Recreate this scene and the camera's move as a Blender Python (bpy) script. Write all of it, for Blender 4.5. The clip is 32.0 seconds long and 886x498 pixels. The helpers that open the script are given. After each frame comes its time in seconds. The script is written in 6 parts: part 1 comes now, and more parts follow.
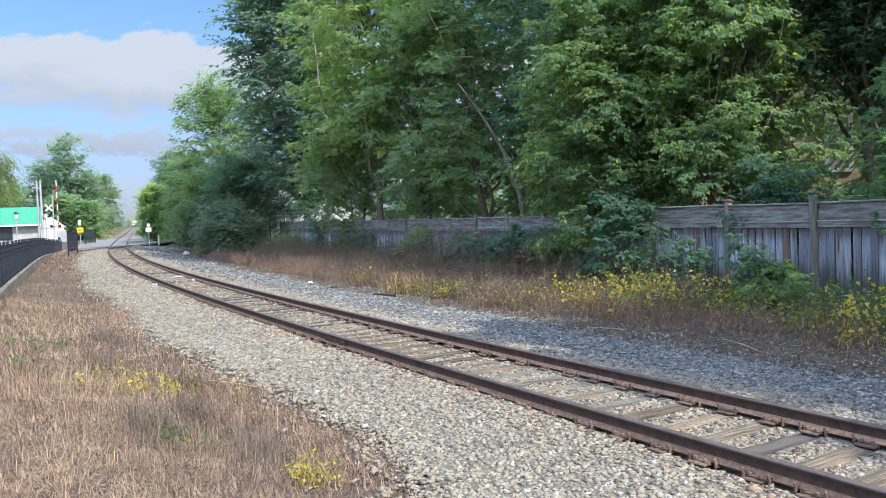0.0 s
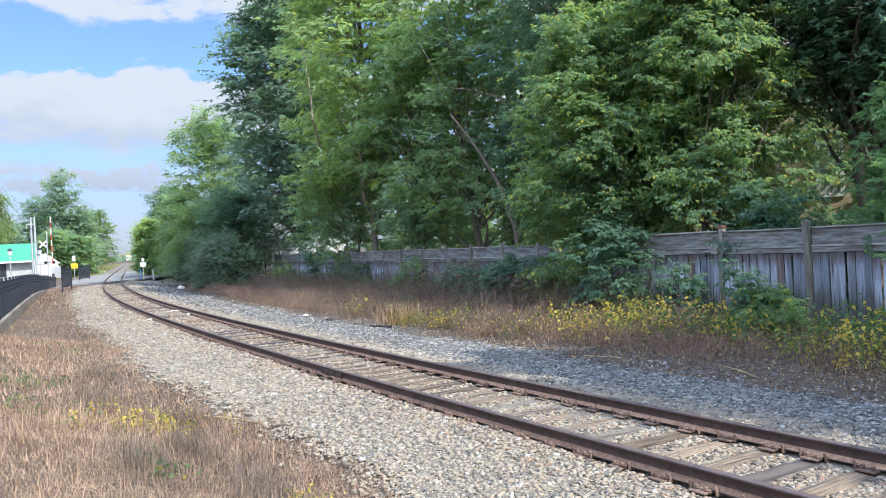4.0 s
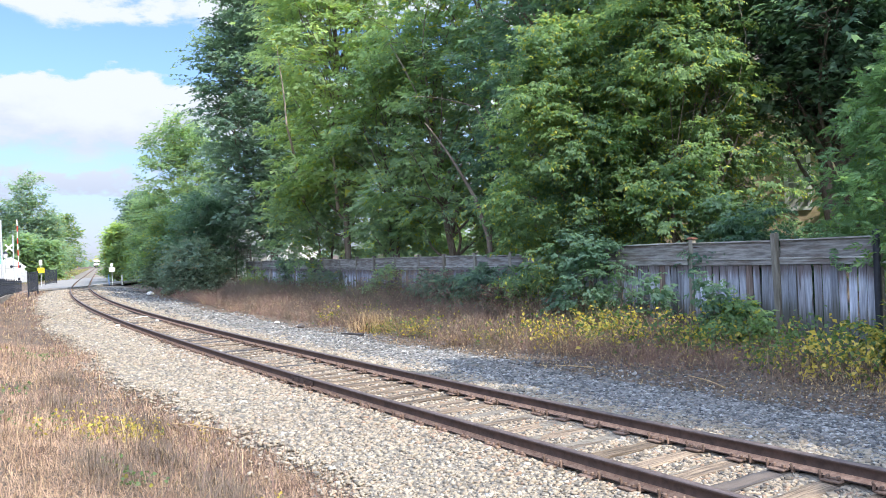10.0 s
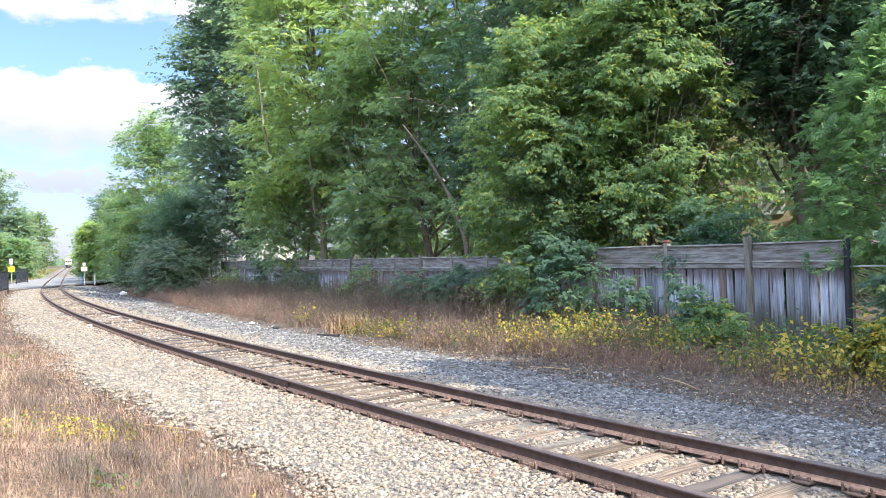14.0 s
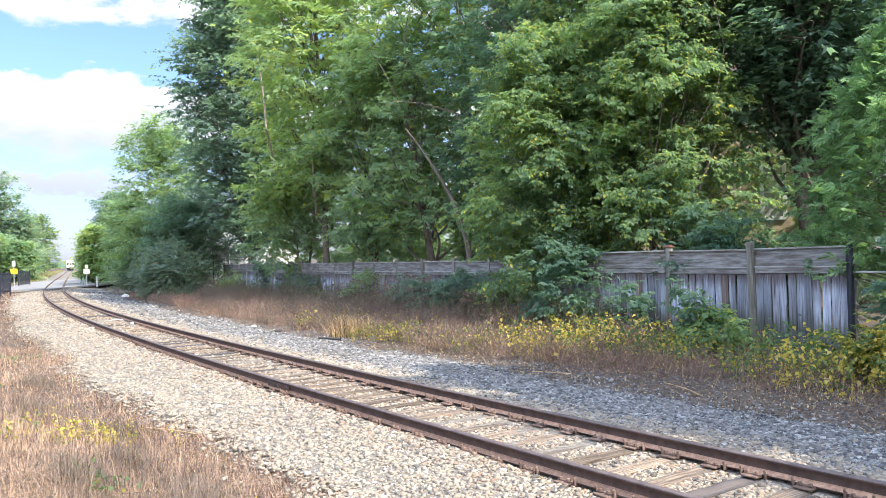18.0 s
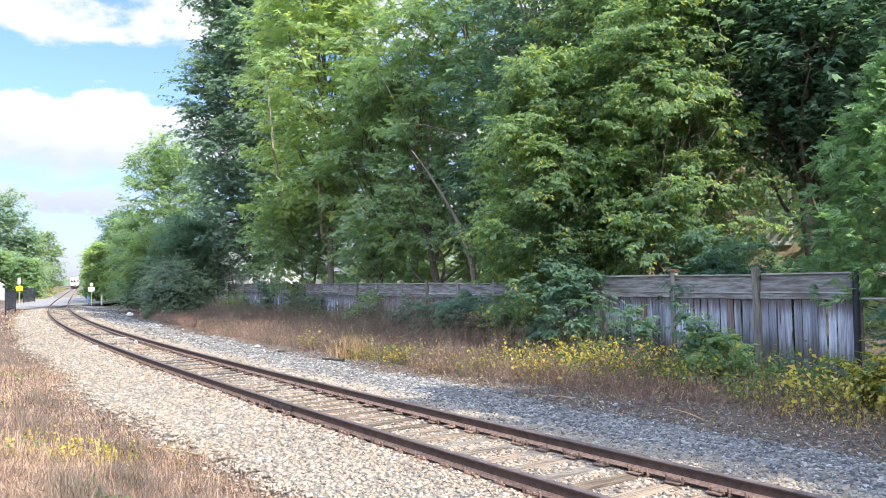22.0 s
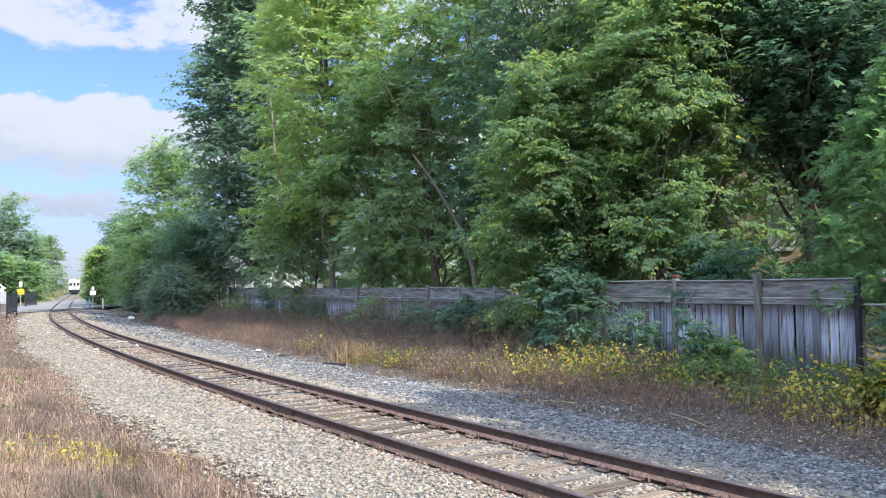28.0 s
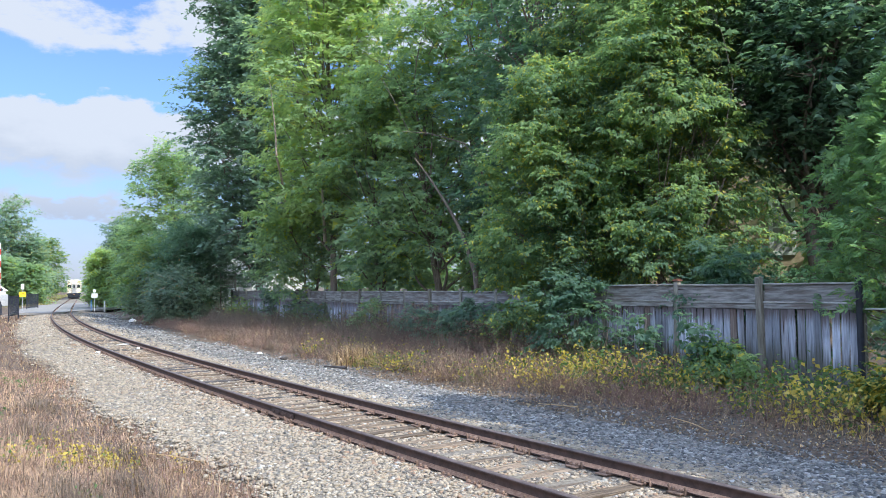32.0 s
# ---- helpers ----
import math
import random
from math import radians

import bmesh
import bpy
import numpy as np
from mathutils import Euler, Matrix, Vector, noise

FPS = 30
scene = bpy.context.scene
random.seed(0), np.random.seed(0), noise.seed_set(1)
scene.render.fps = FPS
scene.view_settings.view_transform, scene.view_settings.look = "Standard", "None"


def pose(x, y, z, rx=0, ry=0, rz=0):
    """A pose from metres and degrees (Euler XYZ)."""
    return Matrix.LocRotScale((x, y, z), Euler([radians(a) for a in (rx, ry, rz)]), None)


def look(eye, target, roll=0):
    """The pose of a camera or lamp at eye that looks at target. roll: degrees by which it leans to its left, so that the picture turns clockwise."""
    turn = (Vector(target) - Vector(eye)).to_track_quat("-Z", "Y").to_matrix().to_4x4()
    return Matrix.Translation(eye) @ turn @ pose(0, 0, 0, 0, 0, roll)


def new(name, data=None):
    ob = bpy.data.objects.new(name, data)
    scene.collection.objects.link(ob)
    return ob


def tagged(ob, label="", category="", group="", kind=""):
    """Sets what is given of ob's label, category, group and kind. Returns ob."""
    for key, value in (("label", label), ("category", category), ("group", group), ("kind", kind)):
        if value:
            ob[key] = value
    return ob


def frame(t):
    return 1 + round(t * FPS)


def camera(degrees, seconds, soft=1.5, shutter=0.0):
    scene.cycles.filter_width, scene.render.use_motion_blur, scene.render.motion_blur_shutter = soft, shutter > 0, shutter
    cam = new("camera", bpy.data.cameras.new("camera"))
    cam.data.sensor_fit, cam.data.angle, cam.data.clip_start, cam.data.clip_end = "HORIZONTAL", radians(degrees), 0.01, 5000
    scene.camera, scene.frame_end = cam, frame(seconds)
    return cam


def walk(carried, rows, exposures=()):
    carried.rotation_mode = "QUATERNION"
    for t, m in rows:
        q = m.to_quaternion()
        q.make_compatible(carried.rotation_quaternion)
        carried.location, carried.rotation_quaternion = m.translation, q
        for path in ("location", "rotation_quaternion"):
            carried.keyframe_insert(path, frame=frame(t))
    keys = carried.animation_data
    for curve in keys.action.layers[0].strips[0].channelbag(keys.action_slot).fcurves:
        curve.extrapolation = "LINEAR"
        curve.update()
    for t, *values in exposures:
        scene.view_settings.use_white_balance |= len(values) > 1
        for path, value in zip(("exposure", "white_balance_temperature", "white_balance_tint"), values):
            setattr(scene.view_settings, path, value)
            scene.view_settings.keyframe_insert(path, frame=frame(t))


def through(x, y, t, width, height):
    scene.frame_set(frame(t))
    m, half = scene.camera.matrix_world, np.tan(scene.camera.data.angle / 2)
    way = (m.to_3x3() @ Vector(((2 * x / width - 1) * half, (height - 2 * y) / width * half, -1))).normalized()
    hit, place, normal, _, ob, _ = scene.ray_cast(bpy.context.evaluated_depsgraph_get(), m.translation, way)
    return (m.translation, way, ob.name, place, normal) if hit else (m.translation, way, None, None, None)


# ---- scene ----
EYE = (0.0, 0.0, 2.013)
# seconds, turn to the right, tilt up, roll, in degrees
TURNS = [
    (0, 0.000, -2.550, -2.083),
    (0.5, 0.434, -2.371, -2.145),
    (1, 0.376, -1.760, -2.291),
    (1.5, 0.534, -1.204, -2.288),
    (2, 0.539, -0.915, -2.400),
    (2.5, 0.581, -0.839, -2.611),
    (3, 0.536, -0.781, -2.826),
    (3.5, 0.477, -0.594, -2.885),
    (5.5, 0.233, -0.131, -3.004),
    (6, 0.126, -0.035, -2.939),
    (6.5, 0.040, 0.076, -2.849),
    (7, 0.001, 0.162, -2.762),
    (7.5, 0.021, 0.172, -2.664),
    (8, 0.339, 0.147, -2.553),
    (8.5, 0.865, 0.105, -2.439),
    (9, 1.394, 0.077, -2.372),
    (9.5, 1.913, 0.065, -2.366),
    (10, 2.356, 0.084, -2.268),
    (10.5, 2.799, 0.060, -2.183),
    (11, 3.168, 0.023, -2.208),
    (11.5, 3.538, -0.002, -2.158),
    (12, 3.827, -0.015, -2.090),
    (12.5, 3.998, -0.005, -2.026),
    (13, 4.056, 0.034, -1.970),
    (13.5, 4.055, 0.120, -1.898),
    (14, 4.003, 0.122, -1.897),
    (14.5, 4.001, 0.146, -1.850),
    (16.5, 3.908, 0.142, -1.814),
    (17, 3.919, 0.146, -1.806),
    (17.5, 3.927, 0.239, -1.746),
    (18, 3.862, 0.413, -1.642),
    (18.5, 3.769, 0.620, -1.579),
    (19, 3.671, 0.846, -1.490),
    (19.5, 3.630, 1.083, -1.377),
    (20, 3.596, 1.325, -1.338),
    (20.5, 3.572, 1.523, -1.223),
    (21, 3.563, 1.719, -1.156),
    (21.5, 3.566, 1.862, -1.011),
    (22, 3.564, 1.956, -1.014),
    (22.5, 3.532, 1.969, -1.023),
    (23, 3.530, 2.043, -0.988),
    (23.5, 3.532, 2.102, -0.990),
    (24, 3.534, 2.146, -0.970),
    (24.5, 3.482, 2.166, -0.988),
    (25, 3.478, 2.196, -0.916),
    (25.5, 3.470, 2.222, -0.848),
    (27.5, 3.484, 2.237, -0.849),
    (28, 3.470, 2.283, -0.844),
    (28.5, 3.468, 2.306, -0.879),
    (29, 3.459, 2.327, -0.878),
    (29.5, 3.419, 2.351, -0.834),
    (30, 3.405, 2.401, -0.827),
    (30.5, 3.407, 2.451, -0.781),
    (31, 3.416, 2.496, -0.763),
    (31.5, 3.404, 2.529, -0.724),
    (32, 3.367, 2.531, -0.713),
]


def aim(turn, tilt, roll):
    a, b = radians(turn), radians(tilt)
    way = Vector((math.sin(a) * math.cos(b), math.cos(a) * math.cos(b), math.sin(b)))
    return look(EYE, Vector(EYE) + way * 10.0, roll)


cam = camera(57.2, 32.0, soft=0.5)
walk(cam, [(t, aim(a, b, c)) for t, a, b, c in TURNS],
     exposures=[(0.0, 0.34, 5780, 7), (2.0, 0.45, 5790, 8), (6.0, 0.51, 5830, 9), (9.0, 0.70, 5930, 10), (13.0, 0.90, 6180, 12), (20.0, 0.95, 6180, 12), (24.0, 0.79, 6080, 13), (28.0, 0.55, 5880, 11), (32.0, 0.48, 5780, 9)])

# ---- light ----
SUN_TURN, SUN_UP = 132.0, 46.0      # degrees to the right of +y, and above the horizon


def node(tree, kind, **values):
    n = tree.nodes.new(kind)
    for key, value in values.items():
        if key in n.inputs:
            n.inputs[key].default_value = value
    return n


def calc(tree, op, a, b=None, c=None, clamp=False):
    n = tree.nodes.new("ShaderNodeMath")
    n.operation, n.use_clamp = op, clamp
    for i, v in enumerate((a, b, c)):
        if v is None:
            continue
        if isinstance(v, (int, float)):
            n.inputs[i].default_value = v
        else:
            tree.links.new(v, n.inputs[i])
    return n.outputs[0]


def smooth(tree, value, lo, hi):
    n = tree.nodes.new("ShaderNodeMapRange")
    n.interpolation_type = "SMOOTHSTEP"
    tree.links.new(value, n.inputs[0])
    n.inputs[1].default_value, n.inputs[2].default_value = lo, hi
    return n.outputs[0]


def blend(tree, fac, a, b, mode="MIX"):
    n = tree.nodes.new("ShaderNodeMix")
    n.data_type, n.blend_type = "RGBA", mode
    for i, v in ((0, fac), (6, a), (7, b)):
        if isinstance(v, (int, float)):
            n.inputs[i].default_value = v
        elif isinstance(v, tuple):
            n.inputs[i].default_value = (*v[:3], 1.0)
        else:
            tree.links.new(v, n.inputs[i])
    return n.outputs[2]


def make_world():
    world = bpy.data.worlds.new("sky")
    scene.world = world
    world.use_nodes = True
    t = world.node_tree
    t.nodes.clear()
    sky = t.nodes.new("ShaderNodeTexSky")
    sky.sky_type, sky.sun_disc = "NISHITA", False
    sky.sun_elevation, sky.sun_rotation = radians(SUN_UP), radians(SUN_TURN)
    sky.air_density, sky.dust_density, sky.ozone_density = 1.0, 0.6, 2.0
    coord = t.nodes.new("ShaderNodeTexCoord")
    split = t.nodes.new("ShaderNodeSeparateXYZ")
    t.links.new(coord.outputs["Generated"], split.inputs[0])
    up = split.outputs[2]
    # fair-weather cumulus: rows of flat-bottomed heaps, thinner and closer together towards the horizon
    stretch = t.nodes.new("ShaderNodeMapping")
    stretch.inputs["Scale"].default_value = (1.0, 1.0, 2.2)
    t.links.new(coord.outputs["Generated"], stretch.inputs[0])
    heap = node(t, "ShaderNodeTexNoise", Scale=9.0, Detail=9.0, Roughness=0.62)
    t.links.new(stretch.outputs[0], heap.inputs["Vector"])
    broad = node(t, "ShaderNodeTexNoise", Scale=2.6, Detail=3.0, Roughness=0.5)
    t.links.new(stretch.outputs[0], broad.inputs["Vector"])
    puff = calc(t, "SUBTRACT", heap.outputs[0], 0.5)
    edge = calc(t, "MULTIPLY_ADD", puff, 0.10, up)
    wide = calc(t, "MULTIPLY_ADD", calc(t, "SUBTRACT", broad.outputs[0], 0.5), 0.05, edge)

    def row(lo, lo2, hi2, hi):
        return calc(t, "MULTIPLY", smooth(t, wide, lo, lo2), calc(t, "SUBTRACT", 1.0, smooth(t, edge, hi2, hi)))

    main = row(0.118, 0.152, 0.203, 0.212)
    low = calc(t, "MULTIPLY", row(0.078, 0.09, 0.106, 0.118), smooth(t, heap.outputs[0], 0.40, 0.55))
    high = calc(t, "MULTIPLY", row(0.262, 0.28, 0.42, 0.52), smooth(t, heap.outputs[0], 0.40, 0.56))
    top = calc(t, "MULTIPLY", smooth(t, up, 0.45, 0.6), smooth(t, broad.outputs[0], 0.40, 0.54))
    veil = calc(t, "MULTIPLY", calc(t, "SUBTRACT", 1.0, smooth(t, up, 0.02, 0.2)), 0.38)
    cover = calc(t, "MAXIMUM", calc(t, "MAXIMUM", main, low), calc(t, "MAXIMUM", high, calc(t, "MAXIMUM", top, veil)))
    lit = calc(t, "MAXIMUM", smooth(t, calc(t, "MULTIPLY_ADD", puff, 0.12, up), 0.125, 0.18), calc(t, "MULTIPLY", calc(t, "SUBTRACT", 1.0, smooth(t, up, 0.10, 0.14)), smooth(t, heap.outputs[0], 0.35, 0.6)))
    white = blend(t, smooth(t, up, 0.07, 0.14), (3.2, 3.48, 4.1), (4.5, 4.6, 4.85))
    # overhead cloud colour raised, out of view, to brighten the shade
    colour = blend(t, smooth(t, up, 0.42, 0.6), blend(t, lit, (3.5, 3.72, 4.15), white), (9.6, 11.5, 15.2))
    # an unseen bright cloud bank added on the sun's side for fill light
    fill_side = smooth(t, calc(t, "ADD", calc(t, "MULTIPLY", split.outputs[0], 0.4), calc(t, "MULTIPLY", split.outputs[1], -0.9)), 0.1, 0.6)
    bank = calc(t, "MULTIPLY", calc(t, "MULTIPLY", fill_side, smooth(t, up, 0.02, 0.12)), smooth(t, heap.outputs[0], 0.32, 0.5))
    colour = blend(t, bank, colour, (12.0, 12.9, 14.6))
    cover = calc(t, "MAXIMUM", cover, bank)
    sky_colour = blend(t, 1.0, sky.outputs[0], blend(t, smooth(t, up, 0.0, 0.25), (0.62, 0.63, 0.86), (0.92, 0.98, 1.16)), "MULTIPLY")
    mixed = blend(t, cover, sky_colour, colour)
    ground = blend(t, smooth(t, up, -0.03, 0.0), (1.0, 1.1, 0.8), mixed)
    back = t.nodes.new("ShaderNodeBackground")
    back.inputs["Strength"].default_value = 0.125
    t.links.new(ground, back.inputs[0])
    out = t.nodes.new("ShaderNodeOutputWorld")
    t.links.new(back.outputs[0], out.inputs[0])


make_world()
sun = new("sun", bpy.data.lights.new("sun", "SUN"))
sun.data.energy, sun.data.angle, sun.data.color = 4.1, radians(0.53), (1.0, 0.905, 0.745)
_a, _b = radians(SUN_TURN), radians(SUN_UP)
sun.matrix_world = look((60 * math.sin(_a), 60 * math.cos(_a), 80), (60 * math.sin(_a) - math.sin(_a) * math.cos(_b), 60 * math.cos(_a) - math.cos(_a) * math.cos(_b), 80 - math.sin(_b)))

# ---- materials ----
MATS = {}


def surface(name, a, b, scale=8.0, rough=0.8, bump=0.15, bump_scale=None, metal=0.0, stain=None, stain_scale=0.6, stain_amount=0.5,
            vary=0.0, island=False, stretch=(1, 1, 1), detail=6.0, spec=0.3, tones=(), specks=None):
    """A matt or glossy surface: grain between two colours, broad stains, a bump, and a shift from piece to piece."""
    if name in MATS:
        return MATS[name]
    m = bpy.data.materials.new(name)
    m.use_nodes = True
    t = m.node_tree
    t.nodes.clear()
    coord = t.nodes.new("ShaderNodeTexCoord")
    place = t.nodes.new("ShaderNodeMapping")
    place.inputs["Scale"].default_value = stretch
    t.links.new(coord.outputs["Object"], place.inputs[0])
    info = t.nodes.new("ShaderNodeObjectInfo")
    shift = t.nodes.new("ShaderNodeVectorMath")
    shift.operation = "ADD"
    t.links.new(place.outputs[0], shift.inputs[0])
    if vary and not island:
        spread = calc(t, "MULTIPLY", info.outputs["Random"], 37.0)
        t.links.new(spread, shift.inputs[1])
    grain = node(t, "ShaderNodeTexNoise", Scale=scale, Detail=detail, Roughness=0.65)
    t.links.new(shift.outputs[0], grain.inputs["Vector"])
    colour = blend(t, smooth(t, grain.outputs[0], 0.3, 0.7), a, b)
    if stain:
        spots = node(t, "ShaderNodeTexNoise", Scale=stain_scale, Detail=5.0, Roughness=0.6)
        t.links.new(shift.outputs[0], spots.inputs["Vector"])
        colour = blend(t, calc(t, "MULTIPLY", smooth(t, spots.outputs[0], 0.45, 0.68), stain_amount), colour, stain)
    if vary:
        if island:
            geo = t.nodes.new("ShaderNodeNewGeometry")
            chance = geo.outputs["Random Per Island"]
        else:
            chance = info.outputs["Random"]
        hsv = t.nodes.new("ShaderNodeHueSaturation")
        t.links.new(colour, hsv.inputs["Color"])
        t.links.new(calc(t, "MULTIPLY_ADD", chance, 2 * vary, 1.0 - vary), hsv.inputs["Value"])
        colour = hsv.outputs[0]
    for i, (tone, amount) in enumerate(tones):
        few = calc(t, "GREATER_THAN", calc(t, "FRACT", calc(t, "MULTIPLY", chance, 13.7 + 9.1 * i)), 1.0 - amount)
        colour = blend(t, calc(t, "MULTIPLY", few, 0.8), colour, tone)
    if specks:
        dots = node(t, "ShaderNodeTexVoronoi", Scale=specks[1])
        t.links.new(coord.outputs["Object"] if not vary else shift.outputs[0], dots.inputs["Vector"])
        colour = blend(t, calc(t, "SUBTRACT", 1.0, smooth(t, dots.outputs[0], 0.08, 0.16)), colour, specks[0])
    b_ = node(t, "ShaderNodeBsdfPrincipled", Metallic=metal, Roughness=rough)
    b_.inputs["Specular IOR Level"].default_value = spec
    t.links.new(colour, b_.inputs["Base Color"])
    fine = node(t, "ShaderNodeTexNoise", Scale=bump_scale or scale * 3, Detail=4.0, Roughness=0.7)
    t.links.new(shift.outputs[0], fine.inputs["Vector"])
    t.links.new(calc(t, "MULTIPLY_ADD", fine.outputs[0], 0.3, rough - 0.15, clamp=True), b_.inputs["Roughness"])
    if bump:
        bp = node(t, "ShaderNodeBump", Strength=bump, Distance=0.02)
        t.links.new(fine.outputs[0], bp.inputs["Height"])
        t.links.new(bp.outputs[0], b_.inputs["Normal"])
    out = t.nodes.new("ShaderNodeOutputMaterial")
    t.links.new(b_.outputs[0], out.inputs[0])
    MATS[name] = m
    return m


def foliage(name, dark, light, accent=None, accent_amount=0.06, through=0.35, rough=0.5, patch=0.35):
    """Leaves: each its own shade, light passes through them."""
    if name in MATS:
        return MATS[name]
    m = bpy.data.materials.new(name)
    m.use_nodes = True
    t = m.node_tree
    t.nodes.clear()
    geo = t.nodes.new("ShaderNodeNewGeometry")
    chance = geo.outputs["Random Per Island"]
    coord = t.nodes.new("ShaderNodeTexCoord")
    spots = node(t, "ShaderNodeTexNoise", Scale=patch, Detail=4.0)
    t.links.new(coord.outputs["Object"], spots.inputs["Vector"])
    shoots = node(t, "ShaderNodeTexNoise", Scale=patch * 6.0, Detail=2.0)
    t.links.new(coord.outputs["Object"], shoots.inputs["Vector"])
    broad = calc(t, "ADD", calc(t, "MULTIPLY", smooth(t, spots.outputs[0], 0.35, 0.65), 0.4), calc(t, "MULTIPLY", smooth(t, shoots.outputs[0], 0.38, 0.64), 0.3))
    mixv = calc(t, "ADD", calc(t, "MULTIPLY", chance, 0.3), broad)
    colour = blend(t, mixv, dark, light)
    if accent:
        few = calc(t, "GREATER_THAN", calc(t, "FRACT", calc(t, "MULTIPLY", chance, 17.3)), 1.0 - accent_amount)
        colour = blend(t, few, colour, accent)
    b_ = node(t, "ShaderNodeBsdfPrincipled", Roughness=rough)
    b_.inputs["Specular IOR Level"].default_value = 0.22
    t.links.new(colour, b_.inputs["Base Color"])
    tr = t.nodes.new("ShaderNodeBsdfTranslucent")
    t.links.new(blend(t, 1.0, colour, (1.7, 1.62, 1.0), "MULTIPLY"), tr.inputs[0])
    mx = t.nodes.new("ShaderNodeMixShader")
    mx.inputs[0].default_value = through
    t.links.new(b_.outputs[0], mx.inputs[1])
    t.links.new(tr.outputs[0], mx.inputs[2])
    out = t.nodes.new("ShaderNodeOutputMaterial")
    t.links.new(mx.outputs[0], out.inputs[0])
    MATS[name] = m
    return m


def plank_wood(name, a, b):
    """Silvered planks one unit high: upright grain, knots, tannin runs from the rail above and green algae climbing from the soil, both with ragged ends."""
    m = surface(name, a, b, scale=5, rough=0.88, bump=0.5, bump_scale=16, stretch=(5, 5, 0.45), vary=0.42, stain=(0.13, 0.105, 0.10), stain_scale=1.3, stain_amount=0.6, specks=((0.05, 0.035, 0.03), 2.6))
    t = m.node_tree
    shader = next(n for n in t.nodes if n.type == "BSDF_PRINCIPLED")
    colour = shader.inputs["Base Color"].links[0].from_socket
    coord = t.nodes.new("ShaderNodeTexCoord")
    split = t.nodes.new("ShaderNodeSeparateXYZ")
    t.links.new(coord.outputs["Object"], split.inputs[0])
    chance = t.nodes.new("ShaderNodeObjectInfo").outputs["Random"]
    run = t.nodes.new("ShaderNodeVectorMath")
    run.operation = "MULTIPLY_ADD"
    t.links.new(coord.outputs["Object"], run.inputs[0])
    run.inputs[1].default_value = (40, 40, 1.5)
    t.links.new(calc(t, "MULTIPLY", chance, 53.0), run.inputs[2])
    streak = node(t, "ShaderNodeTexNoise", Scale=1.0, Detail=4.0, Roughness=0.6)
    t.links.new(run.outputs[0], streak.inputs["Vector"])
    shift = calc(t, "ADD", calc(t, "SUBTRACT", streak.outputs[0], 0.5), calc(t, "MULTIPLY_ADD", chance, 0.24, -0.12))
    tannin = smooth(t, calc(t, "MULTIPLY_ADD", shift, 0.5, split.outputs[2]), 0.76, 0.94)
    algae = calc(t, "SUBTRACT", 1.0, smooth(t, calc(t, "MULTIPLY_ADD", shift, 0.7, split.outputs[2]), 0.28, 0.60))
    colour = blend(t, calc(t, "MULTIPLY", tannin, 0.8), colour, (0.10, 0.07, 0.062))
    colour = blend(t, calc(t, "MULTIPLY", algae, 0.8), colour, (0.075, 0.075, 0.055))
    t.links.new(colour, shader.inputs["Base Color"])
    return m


def glass(name, tint=(0.03, 0.035, 0.04), rough=0.08):
    return surface(name, tint, tuple(c * 1.3 for c in tint), scale=2, rough=rough + 0.1, bump=0.0, spec=0.6)


def glow(name, colour, strength):
    if name in MATS:
        return MATS[name]
    m = bpy.data.materials.new(name)
    m.use_nodes = True
    t = m.node_tree
    t.nodes.clear()
    e = t.nodes.new("ShaderNodeEmission")
    e.inputs[0].default_value, e.inputs[1].default_value = (*colour, 1), strength
    t.links.new(e.outputs[0], t.nodes.new("ShaderNodeOutputMaterial").inputs[0])
    MATS[name] = m
    return m


STONE = surface("ballast_stone", (0.285, 0.243, 0.187), (0.41, 0.355, 0.275), scale=14, rough=0.9, bump=0.0, vary=0.16, island=True, stain=(0.27, 0.20, 0.14), stain_scale=0.35, stain_amount=0.25,
                tones=(((0.15, 0.142, 0.13), 0.13), ((0.35, 0.27, 0.20), 0.10), ((0.50, 0.475, 0.42), 0.04)))
# stones by the trees: shade put into a darker, bluer copy of STONE
STONE_SHADED = surface("shade_toned_stone", (0.125, 0.126, 0.128), (0.30, 0.295, 0.285), scale=14, rough=0.85, bump=0.0, vary=0.45, island=True, stain=(0.20, 0.165, 0.135), stain_scale=0.35, stain_amount=0.3,
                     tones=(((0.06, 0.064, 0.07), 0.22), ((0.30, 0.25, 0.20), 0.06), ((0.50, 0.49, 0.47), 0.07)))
STONE_TAN = surface("rust_stained_stone", (0.27, 0.222, 0.165), (0.43, 0.36, 0.275), scale=14, rough=0.9, bump=0.0, vary=0.22, island=True, stain=(0.28, 0.19, 0.12), stain_scale=0.5, stain_amount=0.3,
                    tones=(((0.09, 0.082, 0.075), 0.2), ((0.31, 0.205, 0.14), 0.12), ((0.46, 0.44, 0.40), 0.04)))
BED = surface("ballast_bed", (0.13, 0.115, 0.095), (0.30, 0.262, 0.21), scale=16, rough=0.9, bump=1.0, bump_scale=22, stain=(0.19, 0.14, 0.10), stain_scale=0.5, stain_amount=0.35)
SOIL = surface("dry_soil", (0.06, 0.044, 0.035), (0.19, 0.143, 0.105), scale=9, rough=0.95, bump=1.0, bump_scale=30, stain=(0.19, 0.145, 0.10), stain_scale=0.35, stain_amount=0.35)
RAIL = surface("rail_steel", (0.06, 0.042, 0.037), (0.108, 0.075, 0.064), scale=9, rough=0.78, bump=0.12, metal=0.05, stain=(0.14, 0.085, 0.06), stain_scale=1.2, stain_amount=0.35, spec=0.25)
